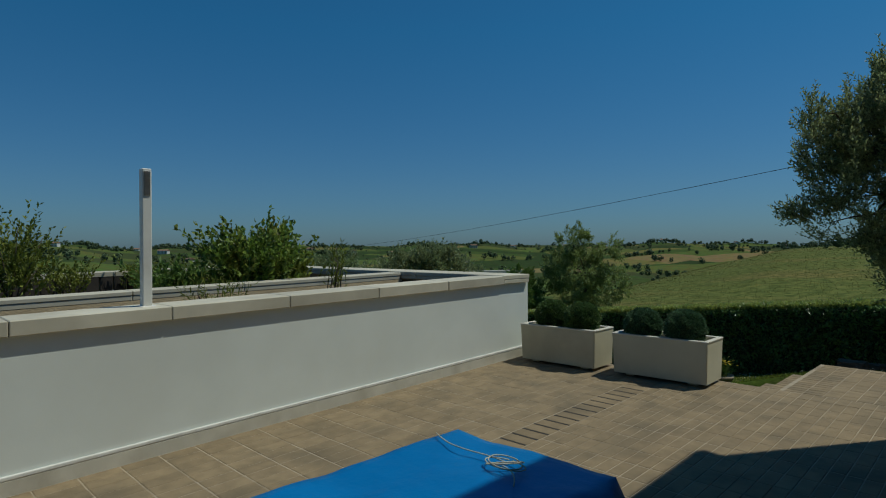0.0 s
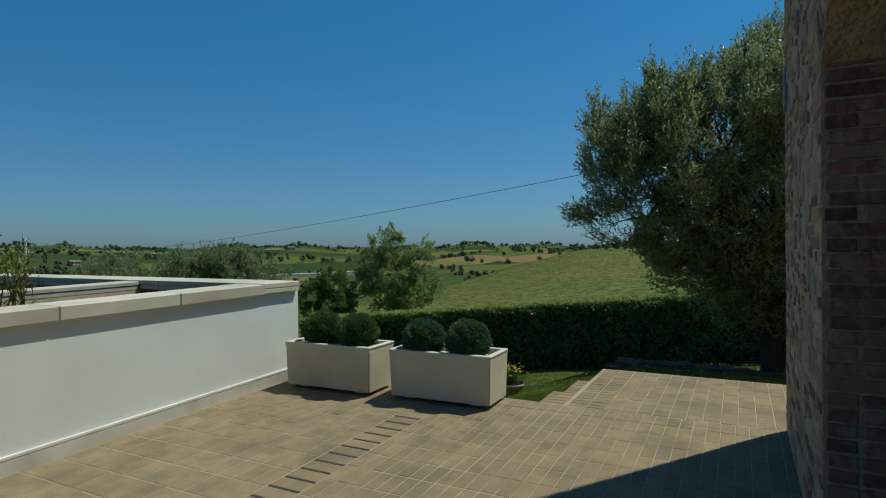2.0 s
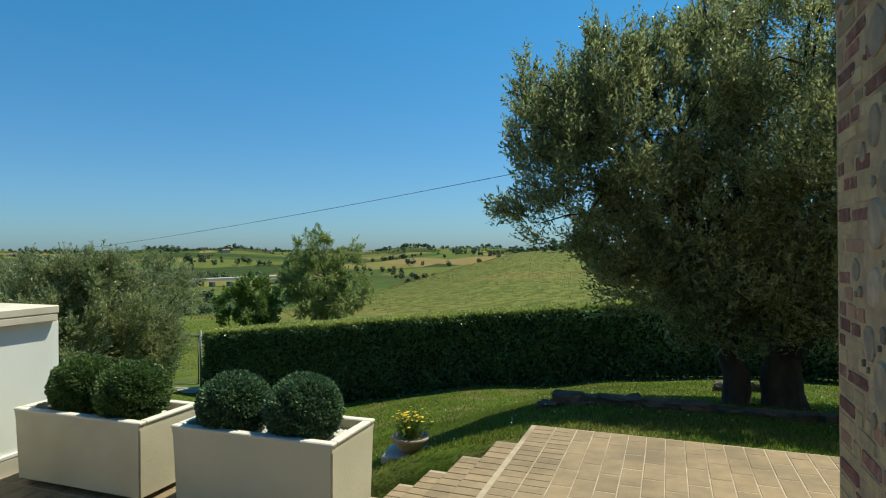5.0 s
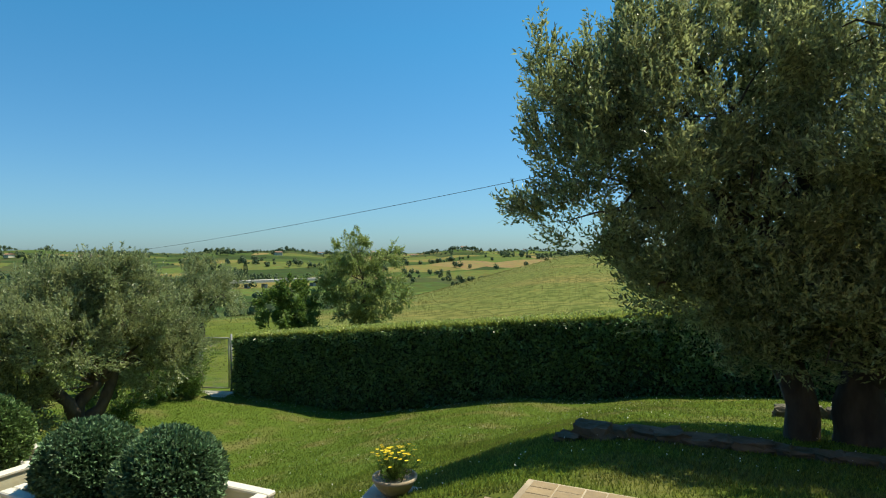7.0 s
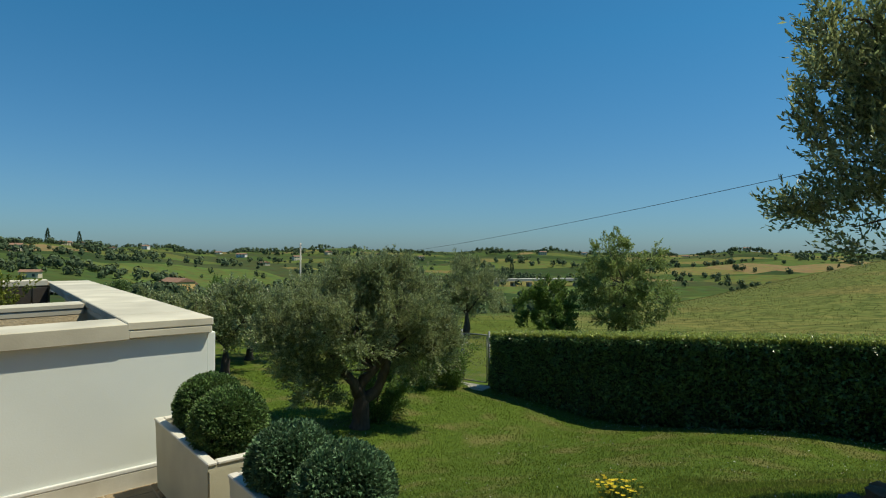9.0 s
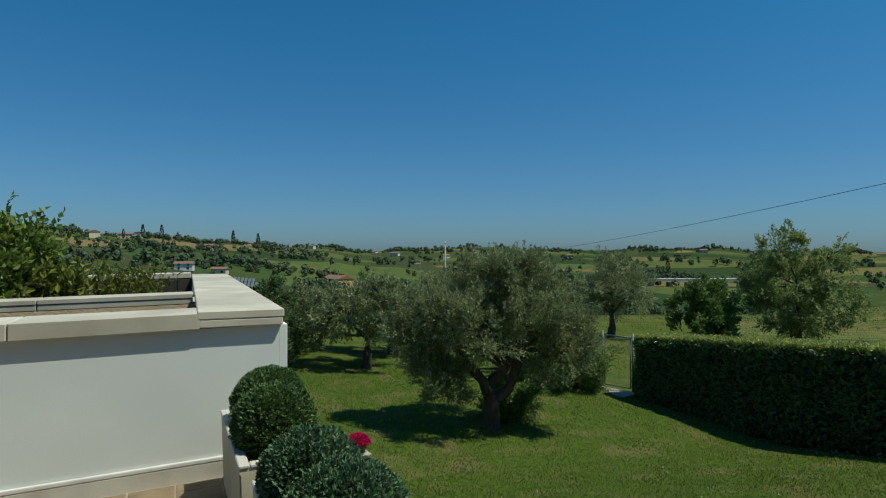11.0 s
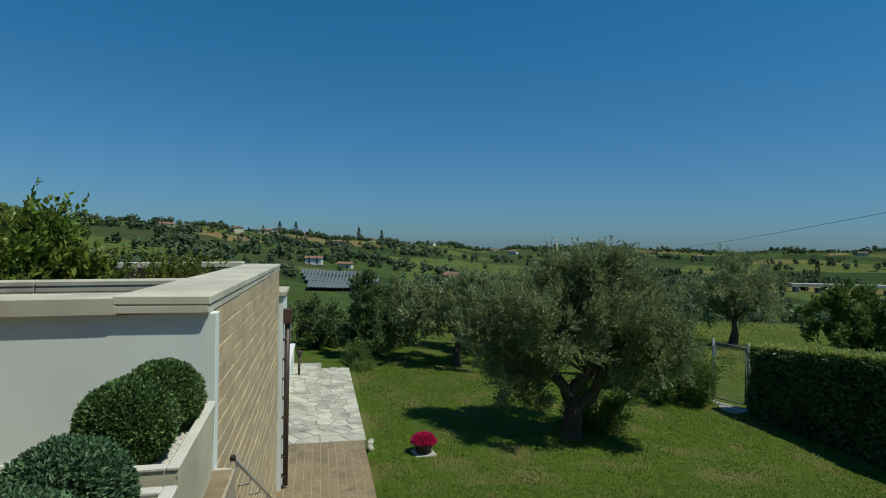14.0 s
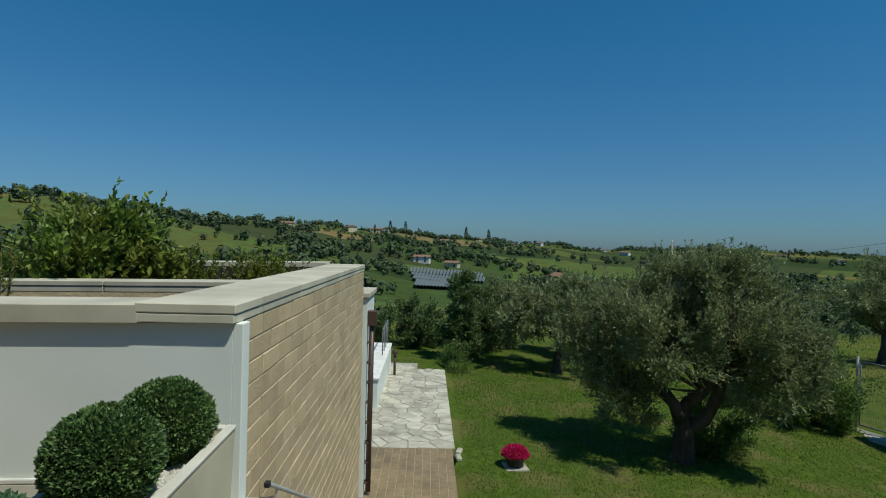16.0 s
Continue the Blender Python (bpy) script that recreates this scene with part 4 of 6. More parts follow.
def ball(x, y, z, r, material, label, seed, squash=0.93):
    """A clipped box bush: short stem, shade-coloured core, small leaves all over."""
    rng = np.random.default_rng(seed)
    t = thing("topiary_ball", pose(x, y, z), label, "bush", "clipped box bushes")
    part("stem", tube(bmesh.new(), ((0, 0, -0.03), (0.01, 0, r * 0.7)), (0.03, 0.02), 7), M["bark"], t)
    # sphere under the leaves, its near-black colour painted as inner shade
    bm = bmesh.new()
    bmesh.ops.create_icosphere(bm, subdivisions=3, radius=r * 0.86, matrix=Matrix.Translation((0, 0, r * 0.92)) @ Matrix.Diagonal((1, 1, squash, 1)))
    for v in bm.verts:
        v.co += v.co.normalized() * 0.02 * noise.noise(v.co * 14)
    part("inside", bm, M["shade_core"], t)
    n = 17000
    d = unit(rng.normal(0, 1, (n, 3)))
    lump = 1 + 0.035 * np.sin(d[:, 0] * 7 + seed) * np.sin(d[:, 1] * 8) + 0.03 * np.sin(d[:, 2] * 11 + d[:, 0] * 9)
    p = d * (r * lump * rng.uniform(0.85, 1.03, n))[:, None] * np.array([1, 1, squash]) + np.array([0, 0, r * 0.92])
    part("leaves", leaf_mesh("leaves", p, d + np.array([0, 0, 0.4]), 0.0190, 0.0068, material, rng, 0.7), None, t)
    return t


planter(0.705, -0.11, 1.5, "long pale cast-stone planter with two box balls")
planter(1.925, -0.045, 1.5, "long pale cast-stone planter beside the stair head")
ball(0.50, -0.105, 0.385, 0.200, M["box_leaf"], "round clipped box bush in a stone planter", 11)
ball(0.95, -0.135, 0.385, 0.201, M["box_leaf"], "bright green clipped box bush in a stone planter", 12)
ball(1.69, -0.09, 0.375, 0.193, M["box_blue"], "bluish green clipped box bush in a stone planter", 13)
ball(2.14, -0.06, 0.375, 0.200, M["box_blue"], "clipped box bush with bluish shoots in a planter", 14)


def covered_table():
    """A low table under a blue tarpaulin, roped down."""
    x0, x1, y0, y1, h = 2.60, 3.50, -5.85, -4.06, 0.50
    t = thing("covered_table", pose(0, 0, 0), "low garden table under a blue tarpaulin tied with rope", "covered table")
    nx, ny = 30, 56
    rng = np.random.default_rng(3)
    v, f = [], []
    us, vs = np.linspace(-0.24, 1.24, nx), np.linspace(-0.14, 1.14, ny)
    for a in us:
        for b in vs:
            over = max(0, -a, a - 1) * (x1 - x0), max(0, -b, b - 1) * (y1 - y0)
            drop = min(0.42, max(over) * 1.9)
            x = x0 + (x1 - x0) * min(1, max(0, a)) + math.copysign(min(over[0], 0.03 + 0.05 * drop), a - 0.5)
            y = y0 + (y1 - y0) * min(1, max(0, b)) + math.copysign(min(over[1], 0.03 + 0.05 * drop), b - 0.5)
            wav = 0.012 * noise.noise(Vector((x * 3, y * 2.2, 1))) + 0.006 * noise.noise(Vector((x * 9, y * 8, 4)))
            fold = 0.02 * math.sin(y * 19 + 2 * noise.noise(Vector((x * 2, y * 2, 9)))) * (drop > 0.05)
            v.append((x + fold, y + fold * 0.6 * (over[1] > 0), h - drop + wav + 0.01 * (y - y0) * 0))
    for i in range(nx - 1):
        for j in range(ny - 1):
            f.append((i * ny + j, (i + 1) * ny + j, (i + 1) * ny + j + 1, i * ny + j + 1))
    part("tarpaulin", mesh_of("tarpaulin", v, f, M["tarp"], True), None, t)
    part("tabletop", boxed(x0 + 0.03, x1 - 0.03, y0 + 0.03, y1 - 0.03, h - 0.06, h - 0.025, bevel=0.004), M["dark_board"], t)
    for lx in (x0 + 0.12, x1 - 0.12):
        for ly in (y0 + 0.15, y1 - 0.15):
            part("leg", boxed(lx - 0.03, lx + 0.03, ly - 0.03, ly + 0.03, float(terrace_z(ly)), h - 0.06, bevel=0.004), M["dark_board"], t)
    bm = bmesh.new()
    path = [(x0 + 0.02 + u * 0.50, -4.22 - 0.03 * math.sin(u * 5) - u * 0.10, h + 0.022) for u in np.linspace(0, 1, 14)]
    tube(bm, path, 0.003, 6)
    cx, cy, _ = path[-1]
    for k, (w, s) in enumerate(((0.10, 0.0), (0.08, 1.3), (0.11, 2.4))):
        loop = [(cx + w * math.sin(a) * math.cos(s) + 0.05 * math.cos(a) * math.sin(s), cy + 0.05 * math.cos(a) - 0.02 + w * 0.5 * math.sin(a) * math.sin(s), h + 0.026 + 0.004 * k) for a in np.linspace(0, 6.1, 18)]
        tube(bm, loop, 0.003, 6)
    tube(bm, [(cx + 0.0 + 0.1 * u, cy - 0.04 - 0.05 * u * u, h + 0.024) for u in np.linspace(0, 1.6, 8)], 0.003, 6)
    part("rope", bm, M["rope"], t, "pale knotted rope")


covered_table()

# ---- garden ----
def gz(x, y):
    return float(ground(x, y))


def flower_pot():
    x, y = 1.55, 2.62
    z = gz(x, y)
    s = solid("stepping_slab", boxed(-0.26, 0.26, -0.2, 0.2, -0.04, 0.035, bevel=0.008), M["concrete"], "pale concrete slab lying in the grass", "slab", m=pose(x, y, z, 0, 0, 12))
    t = thing("flower_pot", pose(x, y, z + 0.035), "shallow clay bowl of yellow daisies on a slab", "flower pot")
    part("bowl", lathe(bmesh.new(), ((0.08, 0), (0.095, 0.01), (0.145, 0.06), (0.18, 0.12), (0.192, 0.135), (0.192, 0.158), (0.17, 0.158), (0.165, 0.13))), M["terracotta"], t)
    part("soil", lathe(bmesh.new(), ((0.001, 0.125), (0.15, 0.128))), M["soil"], t)
    rng = np.random.default_rng(5)
    n = 130
    at = np.column_stack([rng.normal(0, 0.045, n), rng.normal(0, 0.045, n), np.full(n, 0.13)])
    b, w = sprigs(rng, at, np.column_stack([rng.normal(0, 0.45, n), rng.normal(0, 0.45, n), np.ones(n)]), 12, 0.20)
    part("foliage", leaf_mesh("foliage", b, w, 0.035, 0.006, M["green_leaf"], rng), None, t)
    bm = bmesh.new()
    for _ in range(46):
        d = Vector((rng.normal(0, 0.42), rng.normal(0, 0.42), 1)).normalized()
        tip = Vector((0, 0, 0.13)) + d * rng.uniform(0.2, 0.33)
        tube(bm, (Vector((d.x * 0.05, d.y * 0.05, 0.14)), tip), 0.0016, 3, False)
    part("stems", bm, M["green_leaf"], t)
    rng = np.random.default_rng(5)
    v, f = [], []
    for _ in range(64):
        d = unit(np.array([rng.normal(0, 0.45), rng.normal(0, 0.45), 1]))
        c = np.array([0, 0, 0.13]) + d * rng.uniform(0.2, 0.34)
        a0 = rng.random() * 6
        for k in range(9):
            a = a0 + k * 0.698
            e = np.array([math.cos(a), math.sin(a), 0.25])
            s2 = np.array([-math.sin(a), math.cos(a), 0])
            i = len(v)
            v += [c, c + e * 0.011 + s2 * 0.0055, c + e * 0.020, c + e * 0.011 - s2 * 0.0055]
            f.append((i, i + 1, i + 2, i + 3))
    tagged(part("blossom", mesh_of("blossom", v, f, M["yellow_flower"]), None, t, "yellow daisy flowers"), kind="stuff")


flower_pot()


def magenta_pot():
    x, y = -8.74, 2.98
    z = gz(x, y)
    solid("pot_slab", boxed(-0.24, 0.24, -0.24, 0.24, -0.05, 0.025, bevel=0.01), M["concrete"], "square concrete slab in the lawn", "slab", m=pose(x, y, z, 0, 0, 8))
    t = thing("flower_pot", pose(x, y, z + 0.025), "dark pot of magenta flowers on a slab", "flower pot")
    part("pot", lathe(bmesh.new(), ((0.13, 0), (0.16, 0.02), (0.20, 0.17), (0.21, 0.18), (0.21, 0.21), (0.19, 0.21))), M["dark_pot"], t)
    rng = np.random.default_rng(8)
    d = unit(rng.normal(0, 1, (3200, 3)))
    d[:, 2] = abs(d[:, 2])
    p = d * np.array([0.27, 0.27, 0.19]) * rng.uniform(0.85, 1.05, (3200, 1)) + np.array([0, 0, 0.22])
    part("foliage", leaf_mesh("foliage", p[:700] * np.array([0.9, 0.9, 0.85]), d[:700], 0.05, 0.016, M["green_leaf"], rng), None, t)
    tagged(part("blossom", leaf_mesh("blossom", p, d, 0.032, 0.016, M["pink_flower"], rng, 0.6), None, t, "magenta flowers"), kind="stuff")


magenta_pot()


def rock(x, y, sx, sy, sz, turn, seed):
    bm = bmesh.new()
    bmesh.ops.create_cube(bm, size=1)
    bmesh.ops.subdivide_edges(bm, edges=bm.edges[:], cuts=3, use_grid_fill=True)
    for v in bm.verts:
        q = v.co * 2.1 + Vector((seed, seed * 0.7, 0))
        v.co = v.co * (0.82 + 0.18 * (0.5 / max(0.3, v.co.length))) + Vector(noise.noise_vector(q)) * 0.20 + Vector(noise.noise_vector(q * 3)) * 0.09
        v.co = Vector((v.co.x * sx, v.co.y * sy, v.co.z * sz))
    o = solid("rock", bm, M["stone"], "rough weathered stone edging the olive's bed", "rock", "stones round the olive", m=pose(x, y, gz(x, y) + sz * 0.28, 0, 0, turn))
    return o


rnd = random.Random(4)
for i in range(15):
    u = i / 14
    x, y = 2.62 + 3.3 * u, 4.35 + 0.5 * u + 0.22 * math.sin(u * 3.1) + rnd.uniform(-0.06, 0.06)
    rock(x, y, rnd.uniform(0.20, 0.42), rnd.uniform(0.18, 0.30), rnd.uniform(0.09, 0.14) + (0.06 if i in (1, 2) else 0), 6 + rnd.uniform(-25, 25), i * 1.7)
for x, y in ((5.0, 9.6), (5.35, 9.75), (5.8, 9.7)):
    rock(x, y, 0.42, 0.30, 0.24, rnd.uniform(-20, 20), x * 3)

# ---- hedge and gate ----
def hedge():
    rng = np.random.default_rng(21)
    x0, x1 = -12.1, 10.5
    t = thing("hedge", pose(0, 0, 0), "long clipped laurel hedge along the garden's edge", "hedge")
    base = lambda x: 14.1 + 0.02 * (x + 12.1)
    H, W = 2.1, 1.3
    low, far = gz(x0 + 0.5, base(x0) + 0.4), gz(4.0, base(4.0) + 0.4)
    crest = lambda x: H + low + (far - low) * (x - x0 - 0.5) / (3.5 - x0)
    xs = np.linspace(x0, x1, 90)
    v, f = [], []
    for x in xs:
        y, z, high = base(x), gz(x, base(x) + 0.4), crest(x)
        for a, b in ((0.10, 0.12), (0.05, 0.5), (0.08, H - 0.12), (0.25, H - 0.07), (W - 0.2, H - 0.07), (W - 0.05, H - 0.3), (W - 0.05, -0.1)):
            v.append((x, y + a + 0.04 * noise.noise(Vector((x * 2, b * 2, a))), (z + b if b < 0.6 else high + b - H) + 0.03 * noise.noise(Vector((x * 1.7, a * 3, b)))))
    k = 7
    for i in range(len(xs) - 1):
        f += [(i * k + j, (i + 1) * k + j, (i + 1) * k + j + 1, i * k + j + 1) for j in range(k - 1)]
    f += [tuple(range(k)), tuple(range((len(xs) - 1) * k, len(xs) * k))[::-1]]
    # a solid body coloured as the shade between the hedge's leaves
    part("inside", mesh_of("inside", v, f, M["shade_core"]), None, t)
    n = 62000
    x = rng.uniform(x0 - 0.05, x1, n)
    face = rng.random(n)
    top = face < 0.30
    end = face > 0.96
    y = np.where(top, rng.uniform(0.0, W, n), rng.uniform(-0.10, 0.09, n))
    h = np.where(top, H + rng.uniform(-0.08, 0.05, n), 0.06 + (H - 0.06) * rng.random(n))
    x = np.where(end, x0 + rng.uniform(-0.08, 0.05, n), x)
    y = np.where(end, rng.uniform(0, W, n), y)
    bulge = 0.06 * np.sin(x * 2.3) * np.sin(h * 3 + x) + 0.04 * np.sin(x * 5.1 + h * 4)
    by = base(x)
    p = np.column_stack([x, by + y + np.where(top, 0, bulge), np.where(top, crest(x) - H + h + bulge * 0.7, ground(x, by + 0.4) + h * (crest(x) - ground(x, by + 0.4)) / H)])
    d = np.where(top[:, None], np.array([[0, -0.1, 1.0]]), np.array([[0, -1.0, 0.35]]))
    d = np.where(end[:, None], np.array([[-1.0, 0, 0.4]]), d)
    part("leaves", leaf_mesh("leaves", p, d, 0.125, 0.036, M["hedge_leaf"], rng, 0.8), None, t)
    # new shoots, their colour brightened to carry the sunlight along the crest
    m = 10000
    xs2 = rng.uniform(x0, x1, m)
    b, w = sprigs(rng, np.column_stack([xs2, base(xs2) + W * rng.random(m) ** 1.8, crest(xs2) + 0.01]), np.column_stack([rng.normal(0, 0.3, m), rng.normal(0, 0.3, m), np.ones(m)]), 6, 0.15)
    part("new_growth", leaf_mesh("new_growth", b, w, 0.075, 0.021, M["lit_shoot_leaf"], rng), None, t, "new shoots coloured brighter for the sunlit hedge top")


hedge()


def gate():
    a, b = Vector((-13.8, 14.0, 0)), Vector((-12.65, 14.45, 0))
    z = gz(-13.2, 14.2)
    t = thing("metal_gate", pose(0, 0, z), "galvanised steel garden gate with wire mesh", "gate")
    d = (b - a).normalized()
    for p in (a, b):
        part("post", tube(bmesh.new(), (p + Vector((0, 0, -0.1)), p + Vector((0, 0, 2.15))), 0.04, 10), M["galv"], t)
    p, q = a + d * 0.09, b - d * 0.09
    bm = bmesh.new()
    for s, e in ((0.12, 0.12), (2.0, 2.0)):
        tube(bm, (p + Vector((0, 0, s)), q + Vector((0, 0, e))), 0.022, 8)
    for s in (p, q):
        tube(bm, (s + Vector((0, 0, 0.12)), s + Vector((0, 0, 2.0))), 0.022, 8)
    part("gate_frame", bm, M["galv"], t)
    bm = bmesh.new()
    for i in range(1, 24):
        s = p.lerp(q, i / 24)
        tube(bm, (s + Vector((0, 0, 0.14)), s + Vector((0, 0, 1.98))), 0.0022, 3, False)
    for i in range(1, 38):
        tube(bm, (p + Vector((0, 0, 0.12 + i * 0.05)), q + Vector((0, 0, 0.12 + i * 0.05))), 0.0022, 3, False)
    part("wire_mesh", bm, M["galv"], t)
    solid("threshold", boxed(-0.75, 0.75, -0.55, 0.35, -0.08, 0.03, bevel=0.01), M["concrete"], "concrete threshold slab before the gate", "slab", m=pose(-13.0, 13.85, z, 0, 0, 18))
    f = thing("wire_fence", pose(0, 0, 0), "thin wire fence on slim posts", "fence")
    for i in range(9):
        x, y = -15.6 - i * 1.9, 13.9 - i * 0.6
        part("fence_post", tube(bmesh.new(), ((x, y, gz(x, y) - 0.1), (x, y, gz(x, y) + 1.4)), 0.025, 7), M["galv"], f)


gate()

# ---- trees ----
# the two lobes at y -2.0 and -2.2 are unseen, added to shade the lawn
tree("olive_tree", 5.35, 6.35, gz(5.35, 6.35) - 0.05, ((0.12, 0, 0), (0.08, 0.0, 0.55), (0.16, 0.0, 1.2), (0.10, 0.05, 1.9)),
     [(-2.25, -1.1, 3.05, 1.32, 1.1, 0.85), (-1.4, -0.6, 4.0, 1.3, 1.2, 1.0), (-1.9, -1.0, 3.6, 0.9, 0.9, 0.8), (-1.1, -0.9, 2.6, 1.2, 1.1, 0.9), (0.3, -0.6, 4.8, 1.0, 1.1, 0.9), (-0.5, 0.2, 5.1, 0.6, 0.7, 0.7), (0.5, -0.3, 5.6, 0.4, 0.4, 0.6), (0.6, -0.8, 3.2, 1.5, 1.3, 1.3), (1.6, 0, 4.5, 1.2, 1.3, 1.1), (2.2, 0.2, 3.2, 1.3, 1.4, 1.4), (0.3, 1.2, 3.6, 1.5, 1.3, 1.5), (-1.4, -0.6, 1.85, 0.7, 0.9, 0.5), (0.9, -1.0, 2.1, 1.2, 0.7, 0.5), (-2.45, -1.4, 3.8, 0.45, 0.5, 0.75), (-1.75, -0.8, 4.7, 0.35, 0.4, 0.6), (-0.9, -0.5, 5.3, 0.35, 0.4, 0.5), (1.8, -0.8, 2.2, 1.2, 0.8, 0.7), (2.9, -0.4, 2.0, 1.0, 0.9, 0.8), (0.9, -2.0, 3.0, 1.2, 0.9, 0.8), (2.2, -2.2, 3.2, 1.2, 1.0, 0.9), (3.0, -1.0, 4.2, 1.0, 1.0, 0.9), (-2.9, -1.65, 4.1, 0.42, 0.45, 0.75), (-2.1, -1.2, 4.4, 0.5, 0.5, 0.55), (-0.6, -1.1, 1.75, 0.9, 0.6, 0.55), (0.3, -1.2, 1.65, 0.9, 0.6, 0.5), (1.3, -1.2, 1.8, 0.9, 0.7, 0.6), (-1.9, -1.0, 2.1, 0.5, 0.7, 0.5), (0.6, 0.9, 1.7, 1.5, 0.8, 0.7), (-1.0, 0.6, 2.3, 1.0, 0.9, 0.8), (-0.9, -0.9, 1.4, 0.7, 0.5, 0.45), (-0.1, -1.2, 1.35, 0.8, 0.5, 0.4), (0.8, -1.2, 1.4, 0.8, 0.5, 0.45)],
     "big old olive tree with a wide silvery crown", M["olive_leaf"], 39000, 10, 0.26, (0.066, 0.0135), 31, 0.70, trunk_r=0.25, shell=0.30, shoots=700, group="olive trees", per=34, fork_r=0.85,
     forks=(((-0.50, -0.15, -0.1), (-0.48, -0.15, 0.5), (-0.72, -0.2, 1.15), (-1.05, -0.4, 1.9), (-1.3, -0.7, 2.9)), ((0.12, 0.0, 0.75), (0.55, 0.05, 1.35), (0.95, 0.0, 2.1), (1.5, 0.0, 3.4)), ((0.1, 0.0, 1.3), (-0.25, -0.1, 2.1), (-0.4, 0.0, 3.2), (-0.45, 0.1, 4.4))))
tree("olive_tree", -9.8, 6.95, gz(-9.8, 6.95) - 0.05, ((0, 0, 0), (0.05, 0, 0.6), (-0.05, 0.05, 1.25), (0.25, 0.35, 1.75)),
     [(-0.2, 0.1, 3.7, 1.2, 1.15, 0.95), (0.6, 0.8, 3.6, 1.0, 1.05, 0.95), (-0.7, -1.0, 3.1, 1.05, 1.05, 0.9), (-0.7, -1.55, 2.4, 0.75, 0.75, 0.85), (0.7, 1.65, 2.9, 0.85, 0.85, 0.8), (0.8, -0.6, 3.0, 0.95, 0.9, 0.8), (-0.9, 0.6, 3.0, 1.0, 1.0, 0.85), (0.4, 0.4, 4.3, 0.8, 0.8, 0.45), (-0.4, -1.25, 1.6, 0.7, 0.65, 0.75), (-0.3, -0.95, 1.3, 0.4, 0.4, 0.4), (0.7, 1.5, 2.1, 0.8, 0.75, 0.65), (0.9, 2.15, 2.5, 0.65, 0.6, 0.6), (-1.0, -2.0, 2.9, 0.6, 0.6, 0.6)],
     "gnarled olive tree with a drooping round crown", M["olive_leaf"], 15000, 10, 0.26, (0.078, 0.015), 32, 0.55, group="olive trees", trunk_r=0.22, shell=0.35, droop=0.3, shoots=200, per=32, fork_r=0.8, forks=(((0.0, 0.02, 0.75), (0.15, 0.42, 1.05), (0.25, 0.66, 1.6), (0.3, 0.75, 2.4), (0.5, 0.9, 3.1)), ((-0.02, 0.0, 0.95), (0.05, -0.25, 1.35), (-0.1, -0.65, 1.9), (-0.4, -0.95, 2.8))))


def olive(x, y, s, seed, label, material="olive_leaf", n=2600):
    lobes = [(0, 0, 2.7 * s, 1.3 * s, 1.3 * s, 1.0 * s), (0.9 * s, 0.6 * s, 2.4 * s, 1.0 * s, 1.0 * s, 0.9 * s), (-0.8 * s, -0.8 * s, 2.2 * s, 1.1 * s, 1.1 * s, 0.9 * s), (0.2 * s, -1.1 * s, 2.5 * s, 0.9 * s, 0.9 * s, 0.9 * s), (-0.5 * s, 0.9 * s, 2.2 * s, 0.9 * s, 1.0 * s, 0.9 * s)]
    return tree("olive_tree", x, y, gz(x, y) - 0.05, ((0, 0, 0), (0.1 * s, 0.05, 0.6 * s), (0.0, 0.1, 1.2 * s)), lobes, label, M[material], n, 9, 0.36 * s, (0.13, 0.028), seed, 0.4, group="olive trees", trunk_r=0.17 * s, shell=0.35, droop=0.5)


olive(-18.7, 6.05, 1.0, 41, "small olive tree at the end of the lawn")
olive(-22.0, 8.2, 0.95, 42, "olive tree at the lawn's far edge")
olive(-24.7, 23.5, 1.3, 43, "olive tree beyond the garden fence")
olive(-24.0, 4.8, 0.8, 44, "dusty olive tree beyond the lawn")
olive(-24.0, 12.6, 1.0, 45, "olive tree beyond the bushes")
olive(-30.0, 18.0, 1.3, 46, "olive tree in the grass beyond the garden")


def leafy(x, y, w, h, seed, label, material, n=2200, size=(0.10, 0.032), conic=0.0, name="leafy_tree", stem=0.25, category="tree", trunk_r=0.10):
    rng = np.random.default_rng(seed)
    lobes = []
    for i in range(11):
        u = stem + (1 - stem) * (i + 0.5) / 11
        k = (1 - conic * u) * (1 - 0.55 * max(0, u - 0.75) / 0.25)
        a = i * 2.4
        off = 0.45 * w * k * (0.6 if i % 3 else 0.2)
        lobes.append((off * math.cos(a), off * math.sin(a), u * h, w * 0.34 * k + 0.05, w * 0.34 * k + 0.05, h * 0.13 + 0.05))
    return tree(name, x, y, gz(x, y) - 0.05, ((0, 0, 0), (0.03, 0, h * 0.3), (0.0, 0.03, h * 0.6)), lobes, label, M[material], n, 8, 0.3, size, seed, 0.4, trunk_r=trunk_r, shell=0.4, category=category)


